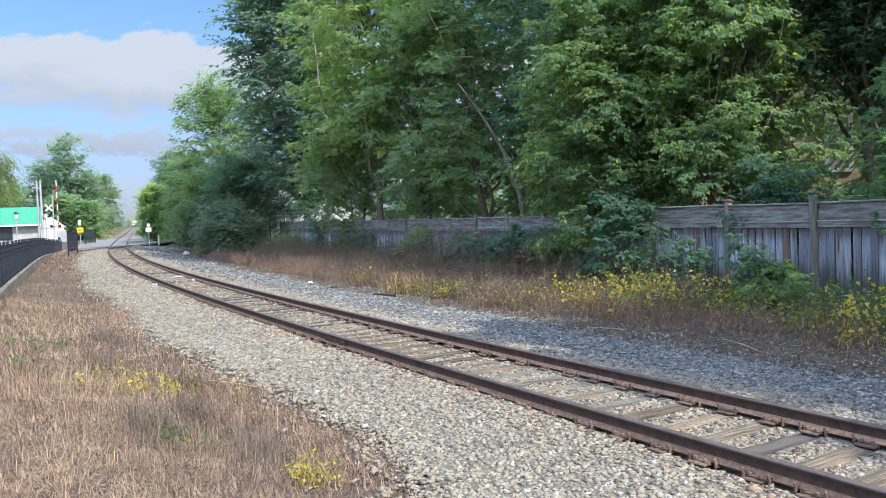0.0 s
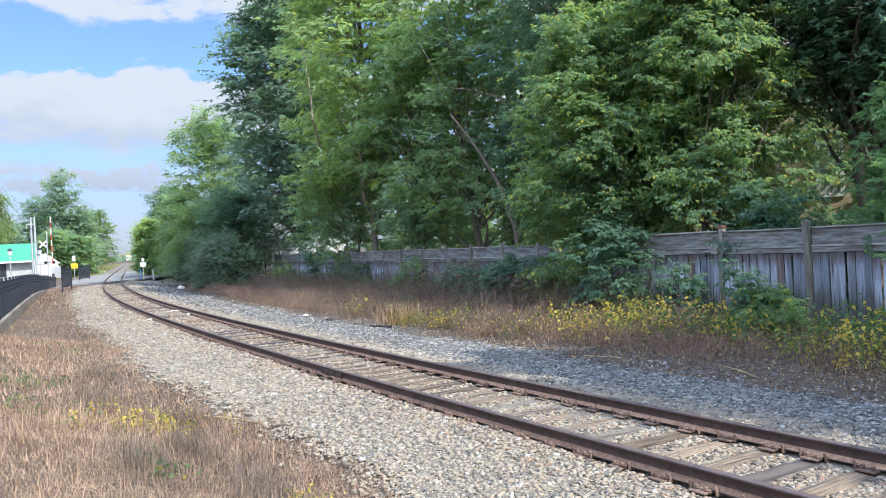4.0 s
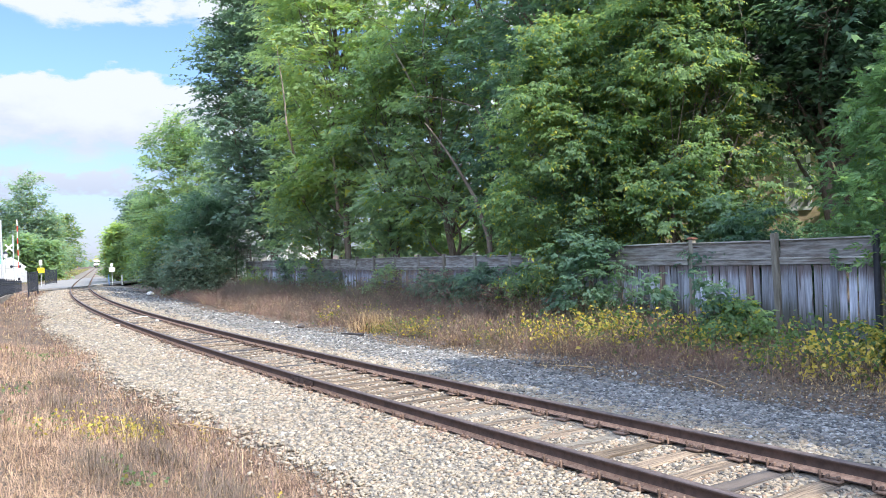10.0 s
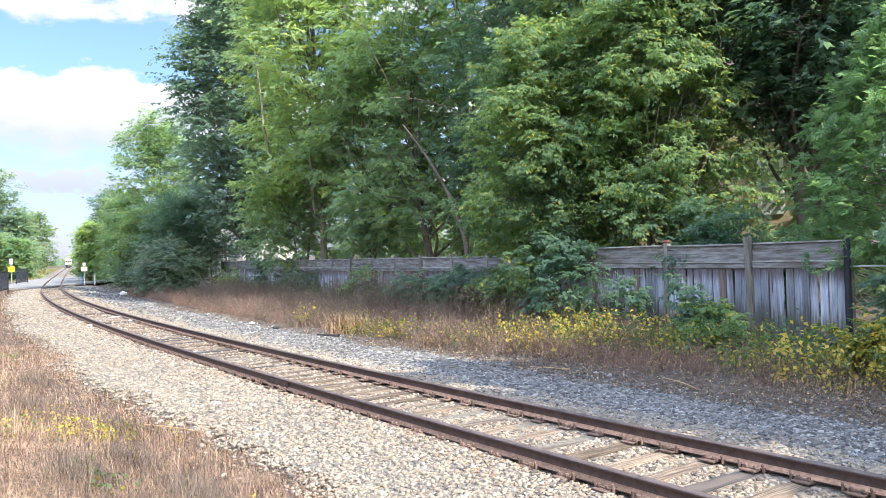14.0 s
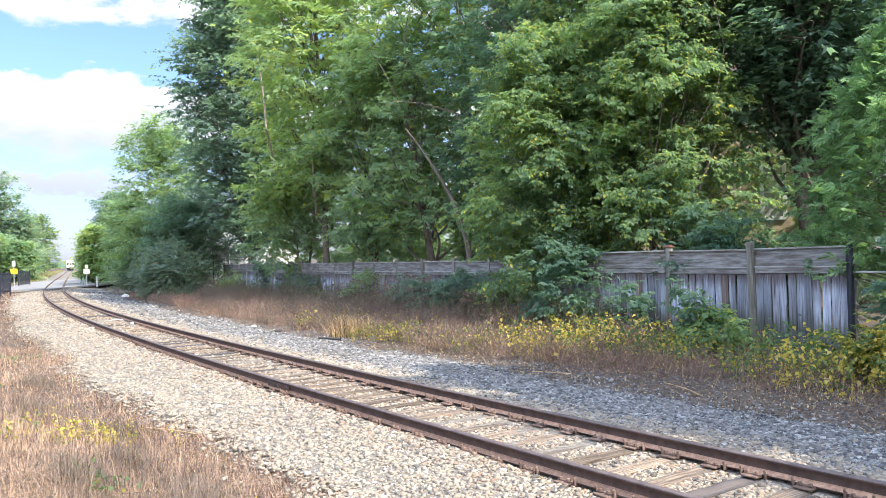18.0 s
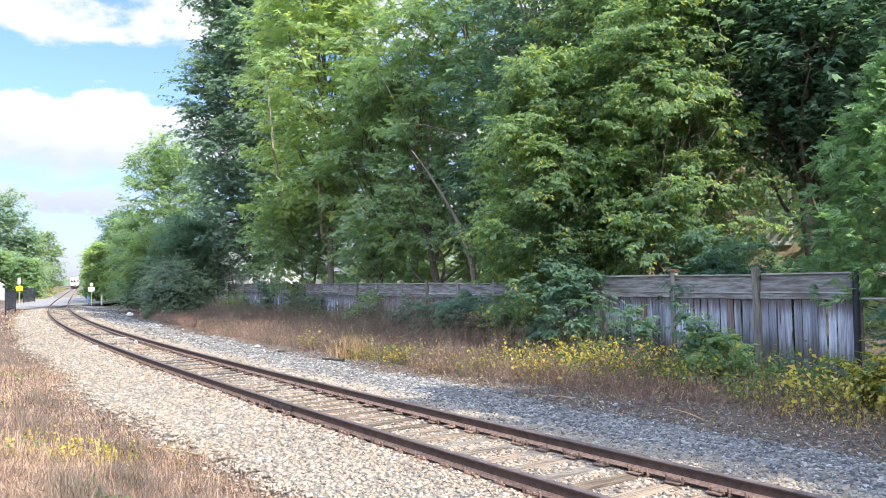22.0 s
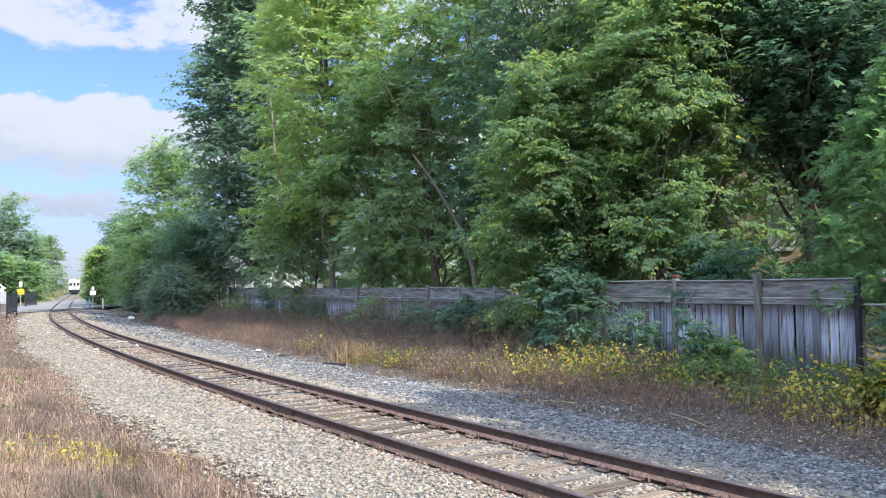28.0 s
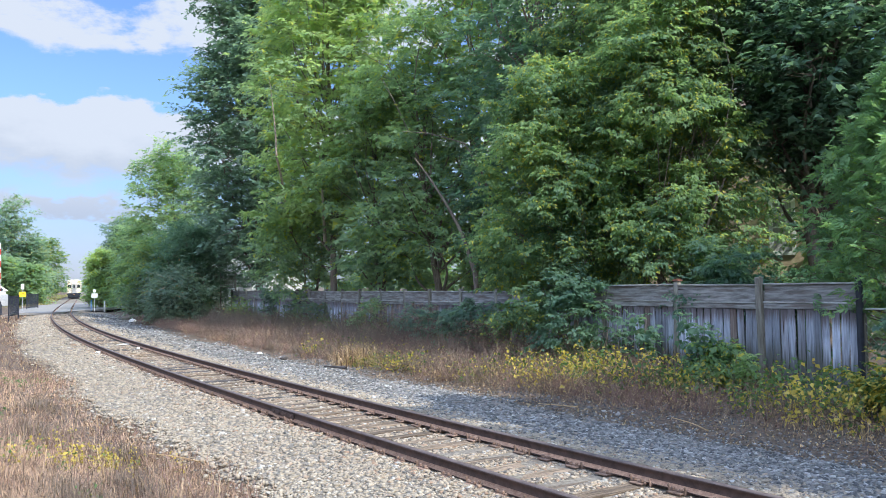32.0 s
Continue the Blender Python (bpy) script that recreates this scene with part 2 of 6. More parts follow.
RAIL_TOP = surface("worn_rail_top", (0.10, 0.075, 0.068), (0.17, 0.13, 0.118), scale=6, rough=0.55, bump=0.02, metal=0.1, spec=0.35)
RUST = surface("rusty_iron", (0.26, 0.15, 0.10), (0.47, 0.30, 0.20), scale=18, rough=0.9, bump=0.25, vary=0.25)
RUST_DULL = surface("dull_rusty_iron", (0.12, 0.08, 0.062), (0.26, 0.175, 0.13), scale=18, rough=0.9, bump=0.25, vary=0.25)
TIE = surface("weathered_tie", (0.105, 0.078, 0.058), (0.37, 0.28, 0.195), scale=11, rough=0.92, bump=1.0, bump_scale=20, stretch=(0.22, 4, 4), vary=0.32, stain=(0.075, 0.062, 0.055), stain_scale=1.6, stain_amount=0.8)
TIE_DARK = surface("tarred_tie", (0.045, 0.042, 0.045), (0.11, 0.10, 0.10), scale=9, rough=0.8, bump=0.5, bump_scale=18, stretch=(0.25, 3, 3), vary=0.25, stain=(0.22, 0.17, 0.13), stain_scale=1.6, stain_amount=0.5)
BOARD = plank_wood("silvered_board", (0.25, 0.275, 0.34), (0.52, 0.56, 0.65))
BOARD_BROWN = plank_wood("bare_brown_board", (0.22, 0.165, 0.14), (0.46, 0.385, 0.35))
RAILBOARD = surface("weathered_rail_board", (0.135, 0.133, 0.127), (0.35, 0.345, 0.335), scale=5, rough=0.9, bump=0.6, bump_scale=18, stretch=(0.4, 3.2, 3.2), vary=0.2, stain=(0.115, 0.085, 0.07), stain_scale=2.6, stain_amount=0.75, specks=((0.06, 0.045, 0.04), 1.6))
LEDGE = surface("pale_weathered_ledge", (0.24, 0.24, 0.225), (0.50, 0.50, 0.48), scale=7, rough=0.9, bump=0.4, stretch=(0.4, 3, 3), vary=0.15, stain=(0.16, 0.13, 0.105), stain_scale=1.8, stain_amount=0.6)
POST = surface("weathered_post", (0.15, 0.142, 0.12), (0.33, 0.315, 0.275), scale=5, rough=0.9, bump=0.5, bump_scale=14, stretch=(4, 4, 0.4), vary=0.2, stain=(0.10, 0.085, 0.06), stain_scale=1.0, stain_amount=0.6)
BARK = surface("bark", (0.12, 0.095, 0.075), (0.26, 0.215, 0.175), scale=10, rough=0.95, bump=0.9, bump_scale=18, stretch=(3, 3, 0.5), stain=(0.33, 0.29, 0.24), stain_scale=1.5, stain_amount=0.4)
PALEBARK = surface("pale_bark", (0.27, 0.215, 0.17), (0.46, 0.385, 0.315), scale=8, rough=0.9, bump=0.6, bump_scale=16, stretch=(3, 3, 0.5), stain=(0.16, 0.12, 0.09), stain_scale=1.5, stain_amount=0.4)
BLACK = surface("black_paint", (0.010, 0.013, 0.022), (0.024, 0.029, 0.044), scale=6, rough=0.5, bump=0.05, spec=0.5)
ASPHALT = surface("asphalt", (0.20, 0.19, 0.175), (0.30, 0.285, 0.265), scale=3, rough=0.9, bump=0.3, bump_scale=40, stain=(0.29, 0.275, 0.255), stain_scale=0.3, stain_amount=0.5)
CURBWOOD = surface("weathered_timber", (0.15, 0.13, 0.11), (0.34, 0.305, 0.265), scale=6, rough=0.9, bump=0.4, stretch=(0.4, 3, 3), vary=0.2, stain=(0.12, 0.09, 0.07), stain_amount=0.5)
WHITE = surface("white_paint", (0.70, 0.70, 0.69), (0.82, 0.82, 0.81), scale=3, rough=0.55, bump=0.05, stain=(0.5, 0.48, 0.44), stain_amount=0.3)
GALV = surface("galvanised_steel", (0.42, 0.43, 0.44), (0.58, 0.59, 0.60), scale=4, rough=0.5, bump=0.05, metal=0.4)
YELLOW = surface("yellow_sign_paint", (0.80, 0.50, 0.02), (0.86, 0.58, 0.04), scale=4, rough=0.5, bump=0.0)
REDP = surface("red_paint", (0.55, 0.04, 0.03), (0.65, 0.07, 0.05), scale=4, rough=0.5, bump=0.0)
BLUE = surface("blue_paint", (0.05, 0.2, 0.55), (0.08, 0.28, 0.65), scale=4, rough=0.5, bump=0.0)
GREENROOF = surface("green_metal_roof", (0.055, 0.31, 0.165), (0.08, 0.37, 0.21), scale=1.5, rough=0.5, bump=0.1, stretch=(6, 0.4, 1))
CREAM = surface("cream_train_paint", (0.70, 0.62, 0.51), (0.80, 0.73, 0.62), scale=2, rough=0.45, bump=0.03, stain=(0.45, 0.38, 0.30), stain_scale=0.8, stain_amount=0.3)
STEELS = surface("fluted_steel", (0.45, 0.45, 0.46), (0.62, 0.62, 0.62), scale=3, rough=0.4, bump=0.05, metal=0.7)
PANE = glass("dark_glass")
CURTAIN = surface("curtained_pane", (0.30, 0.31, 0.31), (0.46, 0.46, 0.45), scale=3, rough=0.3, bump=0.0, stretch=(6, 6, 0.6), spec=0.6)
SIDING = surface("tan_brick_siding", (0.42, 0.34, 0.23), (0.54, 0.45, 0.32), scale=6, rough=0.85, bump=0.2, vary=0.12)
PINKSIDE = surface("pinkish_siding", (0.60, 0.46, 0.42), (0.70, 0.56, 0.52), scale=3, rough=0.75, bump=0.1, vary=0.08)
SHINGLE = surface("grey_shingle", (0.13, 0.12, 0.115), (0.24, 0.22, 0.21), scale=8, rough=0.9, bump=0.4)
STRAW = foliage("dry_straw", (0.28, 0.19, 0.11), (0.76, 0.57, 0.34), accent=(0.12, 0.072, 0.055), accent_amount=0.3, through=0.2, rough=0.7, patch=0.6)
REDSTRAW = foliage("reddish_dry_stalks", (0.12, 0.072, 0.062), (0.36, 0.238, 0.20), accent=(0.45, 0.34, 0.22), accent_amount=0.14, through=0.12, rough=0.8, patch=0.7)
THATCH = foliage("dead_thatch", (0.25, 0.168, 0.122), (0.68, 0.48, 0.335), accent=(0.12, 0.08, 0.066), accent_amount=0.18, through=0.15, rough=0.8, patch=0.7)
WEEDBROWN = foliage("brown_dry_weeds", (0.115, 0.09, 0.078), (0.26, 0.208, 0.172), accent=(0.40, 0.31, 0.2), accent_amount=0.08, through=0.2, rough=0.8, patch=0.5)
WEEDYELLOW = foliage("yellowing_weed_leaves", (0.15, 0.19, 0.05), (0.66, 0.50, 0.085), accent=(0.09, 0.15, 0.05), accent_amount=0.42, through=0.4, rough=0.5, patch=0.8)
WEEDLEMON = foliage("lemon_yellow_weed_leaves", (0.30, 0.26, 0.07), (0.68, 0.52, 0.11), accent=(0.16, 0.21, 0.07), accent_amount=0.15, through=0.35, rough=0.5, patch=0.8)
WEEDGREEN = foliage("green_weed_leaves", (0.07, 0.13, 0.065), (0.17, 0.26, 0.10), accent=(0.35, 0.34, 0.06), accent_amount=0.06, through=0.4)
LEAF_ELDER = foliage("box_elder_leaves", (0.11, 0.195, 0.145), (0.29, 0.41, 0.175), accent=(0.42, 0.42, 0.10), accent_amount=0.09, through=0.6)
# lit copy of the box elder leaves: sunlight put into a lighter colour
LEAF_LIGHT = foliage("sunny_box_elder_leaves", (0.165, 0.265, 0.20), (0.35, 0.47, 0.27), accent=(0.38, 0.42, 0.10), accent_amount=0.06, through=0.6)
LEAF_DARK = foliage("dark_maple_leaves", (0.085, 0.16, 0.138), (0.185, 0.29, 0.215), through=0.6)
LEAF_BLUE = foliage("blue_green_leaves", (0.115, 0.195, 0.185), (0.235, 0.335, 0.27), through=0.6)
LEAF_CEDAR = foliage("cedar_sprays", (0.11, 0.21, 0.12), (0.27, 0.43, 0.21), accent=(0.22, 0.34, 0.1), accent_amount=0.08, through=0.45)
# distance haze is put into these leaf colours: far trees bluer, bushes paler
LEAF_FAR = foliage("hazed_far_tree_leaves", (0.165, 0.265, 0.225), (0.33, 0.45, 0.33), accent=(0.40, 0.41, 0.17), accent_amount=0.1, through=0.5, patch=0.12)
LEAF_HAZE = foliage("hazed_bush_leaves", (0.14, 0.205, 0.19), (0.30, 0.385, 0.295), accent=(0.30, 0.24, 0.16), accent_amount=0.06, through=0.55)
# yellower, still lighter elder leaves, sunshine painted into their colour
LEAF_SUN = foliage("sunlit_elder_leaves", (0.21, 0.32, 0.19), (0.43, 0.54, 0.26), accent=(0.46, 0.48, 0.12), accent_amount=0.06, through=0.6)
LEAF_WILLOW = foliage("willow_leaves", (0.14, 0.19, 0.07), (0.30, 0.36, 0.15), through=0.4)
VERGE = foliage("verge_grass", (0.15, 0.16, 0.06), (0.42, 0.37, 0.18), through=0.3, rough=0.7, patch=0.1)
# white wall with the roof overhang's shade put into a darker colour
SHADED_WALL = surface("shaded_white_wall", (0.42, 0.42, 0.42), (0.54, 0.54, 0.53), scale=3, rough=0.8, bump=0.1, stain=(0.33, 0.32, 0.30), stain_amount=0.4)

# ---- the line of the track ----
# Straight from far away, then bending to its right as it comes near. s runs along it towards the camera's side, 0 where the bend begins;
# o is the offset across it, positive towards the trees. Rail tops lie at z = 0.
FAR_WAY, FAR_OFF, FAR_S = radians(20.681), -1.677, 103.04
BACK_WAY = FAR_WAY - radians(0.19)     # the far straight
_S = np.arange(0.0, 200.0, 0.1)
_K = 3.3686e-4 + (2.51e-3 - 3.3686e-4) * np.clip(_S / 60.0, 0, 1)
_ANG = FAR_WAY + np.concatenate([[0.0], np.cumsum(_K[:-1] * 0.1)])
_X0 = math.cos(FAR_WAY) * FAR_OFF - math.sin(FAR_WAY) * FAR_S
_Y0 = math.sin(FAR_WAY) * FAR_OFF + math.cos(FAR_WAY) * FAR_S
_X = _X0 + np.concatenate([[0.0], np.cumsum(np.sin(_ANG[:-1]) * 0.1)])
_Y = _Y0 - np.concatenate([[0.0], np.cumsum(np.cos(_ANG[:-1]) * 0.1)])
S_NEAR = float(_S[np.argmin(_X ** 2 + _Y ** 2)])


def on_track(s, o=0.0, z=0.0):
    """The point at s along the track and o across it."""
    back = min(s, 0.0)
    q = max(s, 0.0)
    a = np.interp(q, _S, _ANG)
    x = np.interp(q, _S, _X) + back * math.sin(BACK_WAY) + o * math.cos(a)
    y = np.interp(q, _S, _Y) - back * math.cos(BACK_WAY) + o * math.sin(a)
    return Vector((x, y, z))


def heading(s):
    """Degrees by which the track there turns to the left of +y, looking away."""
    return math.degrees(np.interp(max(s, 0.0), _S, _ANG))


def many_on_track(s, o):
    """on_track for arrays; returns x and y."""
    s, o = np.asarray(s, float), np.asarray(o, float)
    back, q = np.minimum(s, 0), np.maximum(s, 0)
    a = np.interp(q, _S, _ANG)
    return (np.interp(q, _S, _X) + back * math.sin(BACK_WAY) + o * np.cos(a),
            np.interp(q, _S, _Y) - back * math.cos(BACK_WAY) + o * np.sin(a))


def lay(o):
    """Height of the ground across the track (rail tops at 0): a low bank on the camera's side, a shallow ditch on the trees' side."""
    return np.interp(o, [-40, -13, -8, -6.5, -5.5, -4.5, -3.6, -2.2, -1.7, -1.3, -0.95, -0.78, -0.55, 0.55, 0.78, 0.95, 1.4, 1.9, 2.5, 4.4, 6.5, 10, 14, 30],
                     [0.45, 0.45, 0.40, 0.28, 0.10, -0.10, -0.28, -0.26, -0.205, -0.172, -0.168, -0.19, -0.205, -0.205, -0.19, -0.168, -0.175, -0.22, -0.27, -0.42, -0.36, -0.25, -0.15, -0.1])


def fall(s, o):
    """The bank sinks towards the street at the crossing."""
    d = np.asarray(s, float) - S_NEAR
    sink = np.interp(d, [-95, -83, -69, -56, -45, -30, -18, 0], [-0.95, -0.78, -0.48, -0.28, -0.17, -0.05, 0.06, 0.06])
    wide = 1.6 + 2.2 * np.clip((-65 - d) / 25.0, 0, 1)
    w = np.clip((-3.6 - np.asarray(o, float)) / wide, 0, 1)
    return sink * w * w * (3 - 2 * w)


# ---- mesh helpers ----
def mesh_of(name, verts, faces, mats, index=None, smooth_faces=False):
    me = bpy.data.meshes.new(name)
    verts = np.asarray(verts, np.float32)
    faces = np.asarray(faces, np.int32)
    n, k = faces.shape
    me.vertices.add(len(verts))
    me.vertices.foreach_set("co", verts.ravel())
    me.loops.add(n * k)
    me.loops.foreach_set("vertex_index", faces.ravel())
    me.polygons.add(n)
    me.polygons.foreach_set("loop_start", np.arange(0, n * k, k, dtype=np.int32))
    if index is not None:
        me.polygons.foreach_set("material_index", np.asarray(index, np.int32))
    if smooth_faces:
        me.polygons.foreach_set("use_smooth", np.ones(n, bool))
    for m in (mats if isinstance(mats, (list, tuple)) else [mats]):
        me.materials.append(m)
    me.update(calc_edges=True)
    return me


def part(name, data, material=None, parent=None, label="", m=None):
    """Links a bmesh or a mesh as one object, under a thing or a part."""
    if isinstance(data, bmesh.types.BMesh):
        me = bpy.data.meshes.new(name)
        data.normal_update()
        data.to_mesh(me)
        data.free()
        me.materials.append(material)
        data = me
    ob = new(name, data)
    if parent is not None:
        ob.parent = parent
    if m is not None:
        ob.matrix_basis = m
    if label:
        ob["label"] = label
    return ob


def box(bm, size, at=(0, 0, 0), bevel=0.0, turn=None):
    """Adds a box with bevelled edges to bm."""
    x, y, z = (v / 2 for v in size)
    e = min(bevel, x * 0.9, y * 0.9, z * 0.9)
    made = bmesh.ops.create_cube(bm, size=1.0, matrix=Matrix.Diagonal((*size, 1)))["verts"]
    if e > 0:
        edges = {ed for v in made for ed in v.link_edges}
        made = {v for f in bmesh.ops.bevel(bm, geom=list(edges), offset=e, segments=1, affect="EDGES")["faces"] for v in f.verts} | {v for v in made if v.is_valid}
    mat_ = Matrix.Translation(at) @ (turn or Matrix.Identity(4))
    bmesh.ops.transform(bm, matrix=mat_, verts=list(made))
    return bm


def boxed(size, at=(0, 0, 0), bevel=0.0, turn=None):
    return box(bmesh.new(), size, at, bevel, turn)


def rod(bm, a, b, r1, r2=None, sides=10):
    """Adds a round bar from a to b."""
    a, b = Vector(a), Vector(b)
    way = b - a
    m = Matrix.Translation((a + b) / 2) @ way.to_track_quat("Z", "Y").to_matrix().to_4x4()
    bmesh.ops.create_cone(bm, cap_ends=True, segments=sides, radius1=r1, radius2=r1 if r2 is None else r2, depth=way.length, matrix=m)
    return bm


def rodded(*rods, sides=10):
    bm = bmesh.new()
    for r in rods:
        rod(bm, *r, sides=sides)
    return bm


def empty(name, m, label, category, group="", kind=""):
    ob = new(name)
    ob.matrix_basis = m
    return tagged(ob, label, category, group, kind)


# ---- ground ----
def across(x, y):
    """Offset o of many points from the track, and s."""
    x, y = np.asarray(x, float), np.asarray(y, float)
    ls = np.concatenate([np.arange(-900.0, 0.0, 4.0), np.arange(0.0, 190.0, 0.5)])
    lx, ly = many_on_track(ls, np.zeros_like(ls))
    a = np.interp(np.maximum(ls, 0), _S, _ANG)
    o, s = np.empty(x.size), np.empty(x.size)
    for i in range(0, x.size, 4000):
        xs, ys = x.ravel()[i:i + 4000, None], y.ravel()[i:i + 4000, None]
        k = np.argmin((xs - lx) ** 2 + (ys - ly) ** 2, axis=1)
        o[i:i + 4000] = (xs[:, 0] - lx[k]) * np.cos(a[k]) + (ys[:, 0] - ly[k]) * np.sin(a[k])
        s[i:i + 4000] = ls[k]
    return o.reshape(x.shape), s.reshape(x.shape)


def rough(x, y, size, seed=0.0):
    """Cheap smooth unevenness from a few waves."""
    r = np.random.RandomState(int(seed * 10) + 3)
    z = np.zeros_like(x)
    for i in range(7):
        w = (0.35 + 0.5 * i) * r.uniform(0.8, 1.25)
        a = r.uniform(0, 6.28)
        z += np.sin((x * math.cos(a) + y * math.sin(a)) * w * 2.2 + r.uniform(0, 6.28)) / (1 + i)
    return z * size * 0.4


def make_ground():
    def axis(lo, hi, near, step):
        inner = np.arange(-near, near + step, step)
        grow, d = [], step
        p = near
        while p < max(-lo, hi):
            d *= 1.25
            p += d
            grow.append(p)
        grow = np.array(grow)
        return np.concatenate([-grow[::-1], inner, grow])
    gx, gy = axis(-2500, 2500, 40, 0.5), axis(-2500, 2500, 44, 0.5) + 20.0
    X, Y = np.meshgrid(gx, gy)
    o, s = across(X, Y)
    near = np.exp(-(np.abs(o) / 60.0))
    Z = lay(o) + fall(s, o) - 0.05 + rough(X, Y, 0.05) * near
    Z = np.where(np.abs(o - 0.3) < 3.2, Z - 0.12, Z)
    n, m = X.shape
    i = np.arange(n * m).reshape(n, m)
    f = np.stack([i[:-1, :-1], i[:-1, 1:], i[1:, 1:], i[1:, :-1]], -1).reshape(-1, 4)
    ob = new("ground", mesh_of("ground", np.stack([X, Y, Z], -1).reshape(-1, 3), f, SOIL, smooth_faces=True))
    tagged(ob, "dry brown soil and cut grass beside the railway", "ground", kind="structure")


def make_bed():
    s = np.concatenate([np.arange(-700, 0, 8.0), np.arange(0, 40, 1.0), np.arange(40, 150, 0.2)])
    o = np.concatenate([[-4.3], np.arange(-3.8, 5.2, 0.2), [5.4]])
    S, O = np.meshgrid(s, o, indexing="ij")
    x, y = many_on_track(S, O)
    z = lay(O) + rough(x, y, 0.025, 1.0)
    wig = rough(x * 0.7, y * 0.7, 0.5, 2.0)
    z = z - np.where(O < -2.6 + wig, 0.25 * np.clip(-2.6 + wig - O, 0, 1), 0) - np.where(O > 4.1 + wig, 0.25 * np.clip(O - 4.1 - wig, 0, 1), 0)
    n, m = S.shape
    i = np.arange(n * m).reshape(n, m)
    f = np.stack([i[:-1, :-1], i[1:, :-1], i[1:, 1:], i[:-1, 1:]], -1).reshape(-1, 4)
    ob = new("ballast_bed", mesh_of("ballast_bed", np.stack([x, y, z], -1).reshape(-1, 3), f, BED, smooth_faces=True))
    tagged(ob, "grey crushed stone bed under the railway track", "ballast", kind="structure")
    return ob


def make_stones(bed):
    """Loose stones on the bed: dense where the camera stands near."""
    r = np.random.RandomState(5)
    zones = [(S_NEAR - 9, S_NEAR - 3, 1050, 0.027), (S_NEAR - 16, S_NEAR - 9, 640, 0.031), (S_NEAR - 30, S_NEAR - 16, 260, 0.039), (S_NEAR - 60, S_NEAR - 30, 70, 0.058), (S_NEAR - 81, S_NEAR - 60, 34, 0.075), (S_NEAR - 3, S_NEAR + 5, 80, 0.035), (S_NEAR - 26, S_NEAR - 3, 45, 0.0195)]
    ring = np.radians([0, 120, 240])
    # far off: an upper and a lower triangle, turned against each other; near: an uneven block with sharp edges
    lump = np.array([[math.cos(a), math.sin(a), 0.55] for a in ring] + [[math.cos(a + math.pi), math.sin(a + math.pi), -0.55] for a in ring])
    lump_faces = np.array([[0, 1, 2], [5, 4, 3], [0, 5, 1], [1, 5, 3], [1, 3, 2], [2, 3, 4], [2, 4, 0], [0, 4, 5]])
    block = np.array([[a, b, c] for c in (-0.55, 0.55) for a, b in ((-0.85, -0.62), (0.85, -0.62), (0.85, 0.62), (-0.85, 0.62))])
    block_faces = np.array([[4, 5, 6], [4, 6, 7], [0, 2, 1], [0, 3, 2], [0, 1, 5], [0, 5, 4], [1, 2, 6], [1, 6, 5], [2, 3, 7], [2, 7, 6], [3, 0, 4], [3, 4, 7]])
    vs, fs, mi, count = [], [], [], 0
    for s0, s1, dens, size in zones:
        strip = size < 0.02
        base, tri = (block, block_faces) if 0.02 < size < 0.0315 else (lump, lump_faces)
        corners = len(base)
        n = int((s1 - s0) * 8.0 * dens)
        s, o = r.uniform(s0, s1, n), np.where(r.uniform(size=n) < 0.93, r.uniform(-3.6, 4.9, n), r.uniform(4.0, 6.6, n))
        if strip:
            o = r.uniform(4.3, 7.6, n)
        x, y = many_on_track(s, o)
        wig = rough(x * 0.7, y * 0.7, 0.5, 2.0)
        lim_l, lim_r = -2.75 + wig + r.normal(0, 0.25, n), 4.1 + wig + r.normal(0, 0.3, n) + (r.uniform(size=n) < 0.12) * r.uniform(0, 2.2, n)
        rail = np.minimum(abs(o - 0.753), abs(o + 0.753)) < 0.10
        keep = (o > lim_l) & ((o < lim_r) | strip) & ~rail
        x, y, s, o = x[keep], y[keep], s[keep], o[keep]
        n = len(x)
        z = lay(o) + rough(x, y, 0.025, 1.0) + r.uniform(-0.45, 0.2, n) * size
        z = np.where(o > 4.3 + wig[keep], lay(o) - 0.05 + rough(x, y, 0.05) + 0.012, z)
        # between the rails the stones lie lower than the tie tops
        tie = np.abs(((s - S_NEAR) / TIE_STEP + 0.5) % 1.0 - 0.5) * TIE_STEP
        z = np.where((np.abs(o) < 0.92) & (tie < 0.13), z - 0.035, z)
        sc = size * np.clip(np.exp(r.normal(0, 0.3, (n, 1, 1))), 0.45, 1.5) * r.uniform(0.65, 1.25, (n, 1, 3))
        jit = base[None] * r.uniform(0.62, 1.2, (n, corners, 1)) + r.normal(0, 0.15, (n, corners, 3))
        q = r.normal(size=(n, 4))
        q /= np.linalg.norm(q, axis=1, keepdims=True)
        w, a, b, c = q.T
        R = np.stack([np.stack([1 - 2 * (b * b + c * c), 2 * (a * b - w * c), 2 * (a * c + w * b)], -1),
                      np.stack([2 * (a * b + w * c), 1 - 2 * (a * a + c * c), 2 * (b * c - w * a)], -1),
                      np.stack([2 * (a * c - w * b), 2 * (b * c + w * a), 1 - 2 * (a * a + b * b)], -1)], 1)
        v = np.einsum("nij,nkj->nki", R, jit * sc) * np.array([1.0, 1.0, 0.6]) + np.stack([x, y, z], -1)[:, None]
        vs.append(v.reshape(-1, 3))
        fs.append((tri[None] + (np.arange(n) * corners)[:, None, None]).reshape(-1, 3) + count)
        # towards the trees the stones take the copy with painted shade
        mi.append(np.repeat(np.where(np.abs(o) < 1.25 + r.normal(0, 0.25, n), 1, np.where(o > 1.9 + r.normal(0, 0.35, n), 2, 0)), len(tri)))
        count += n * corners
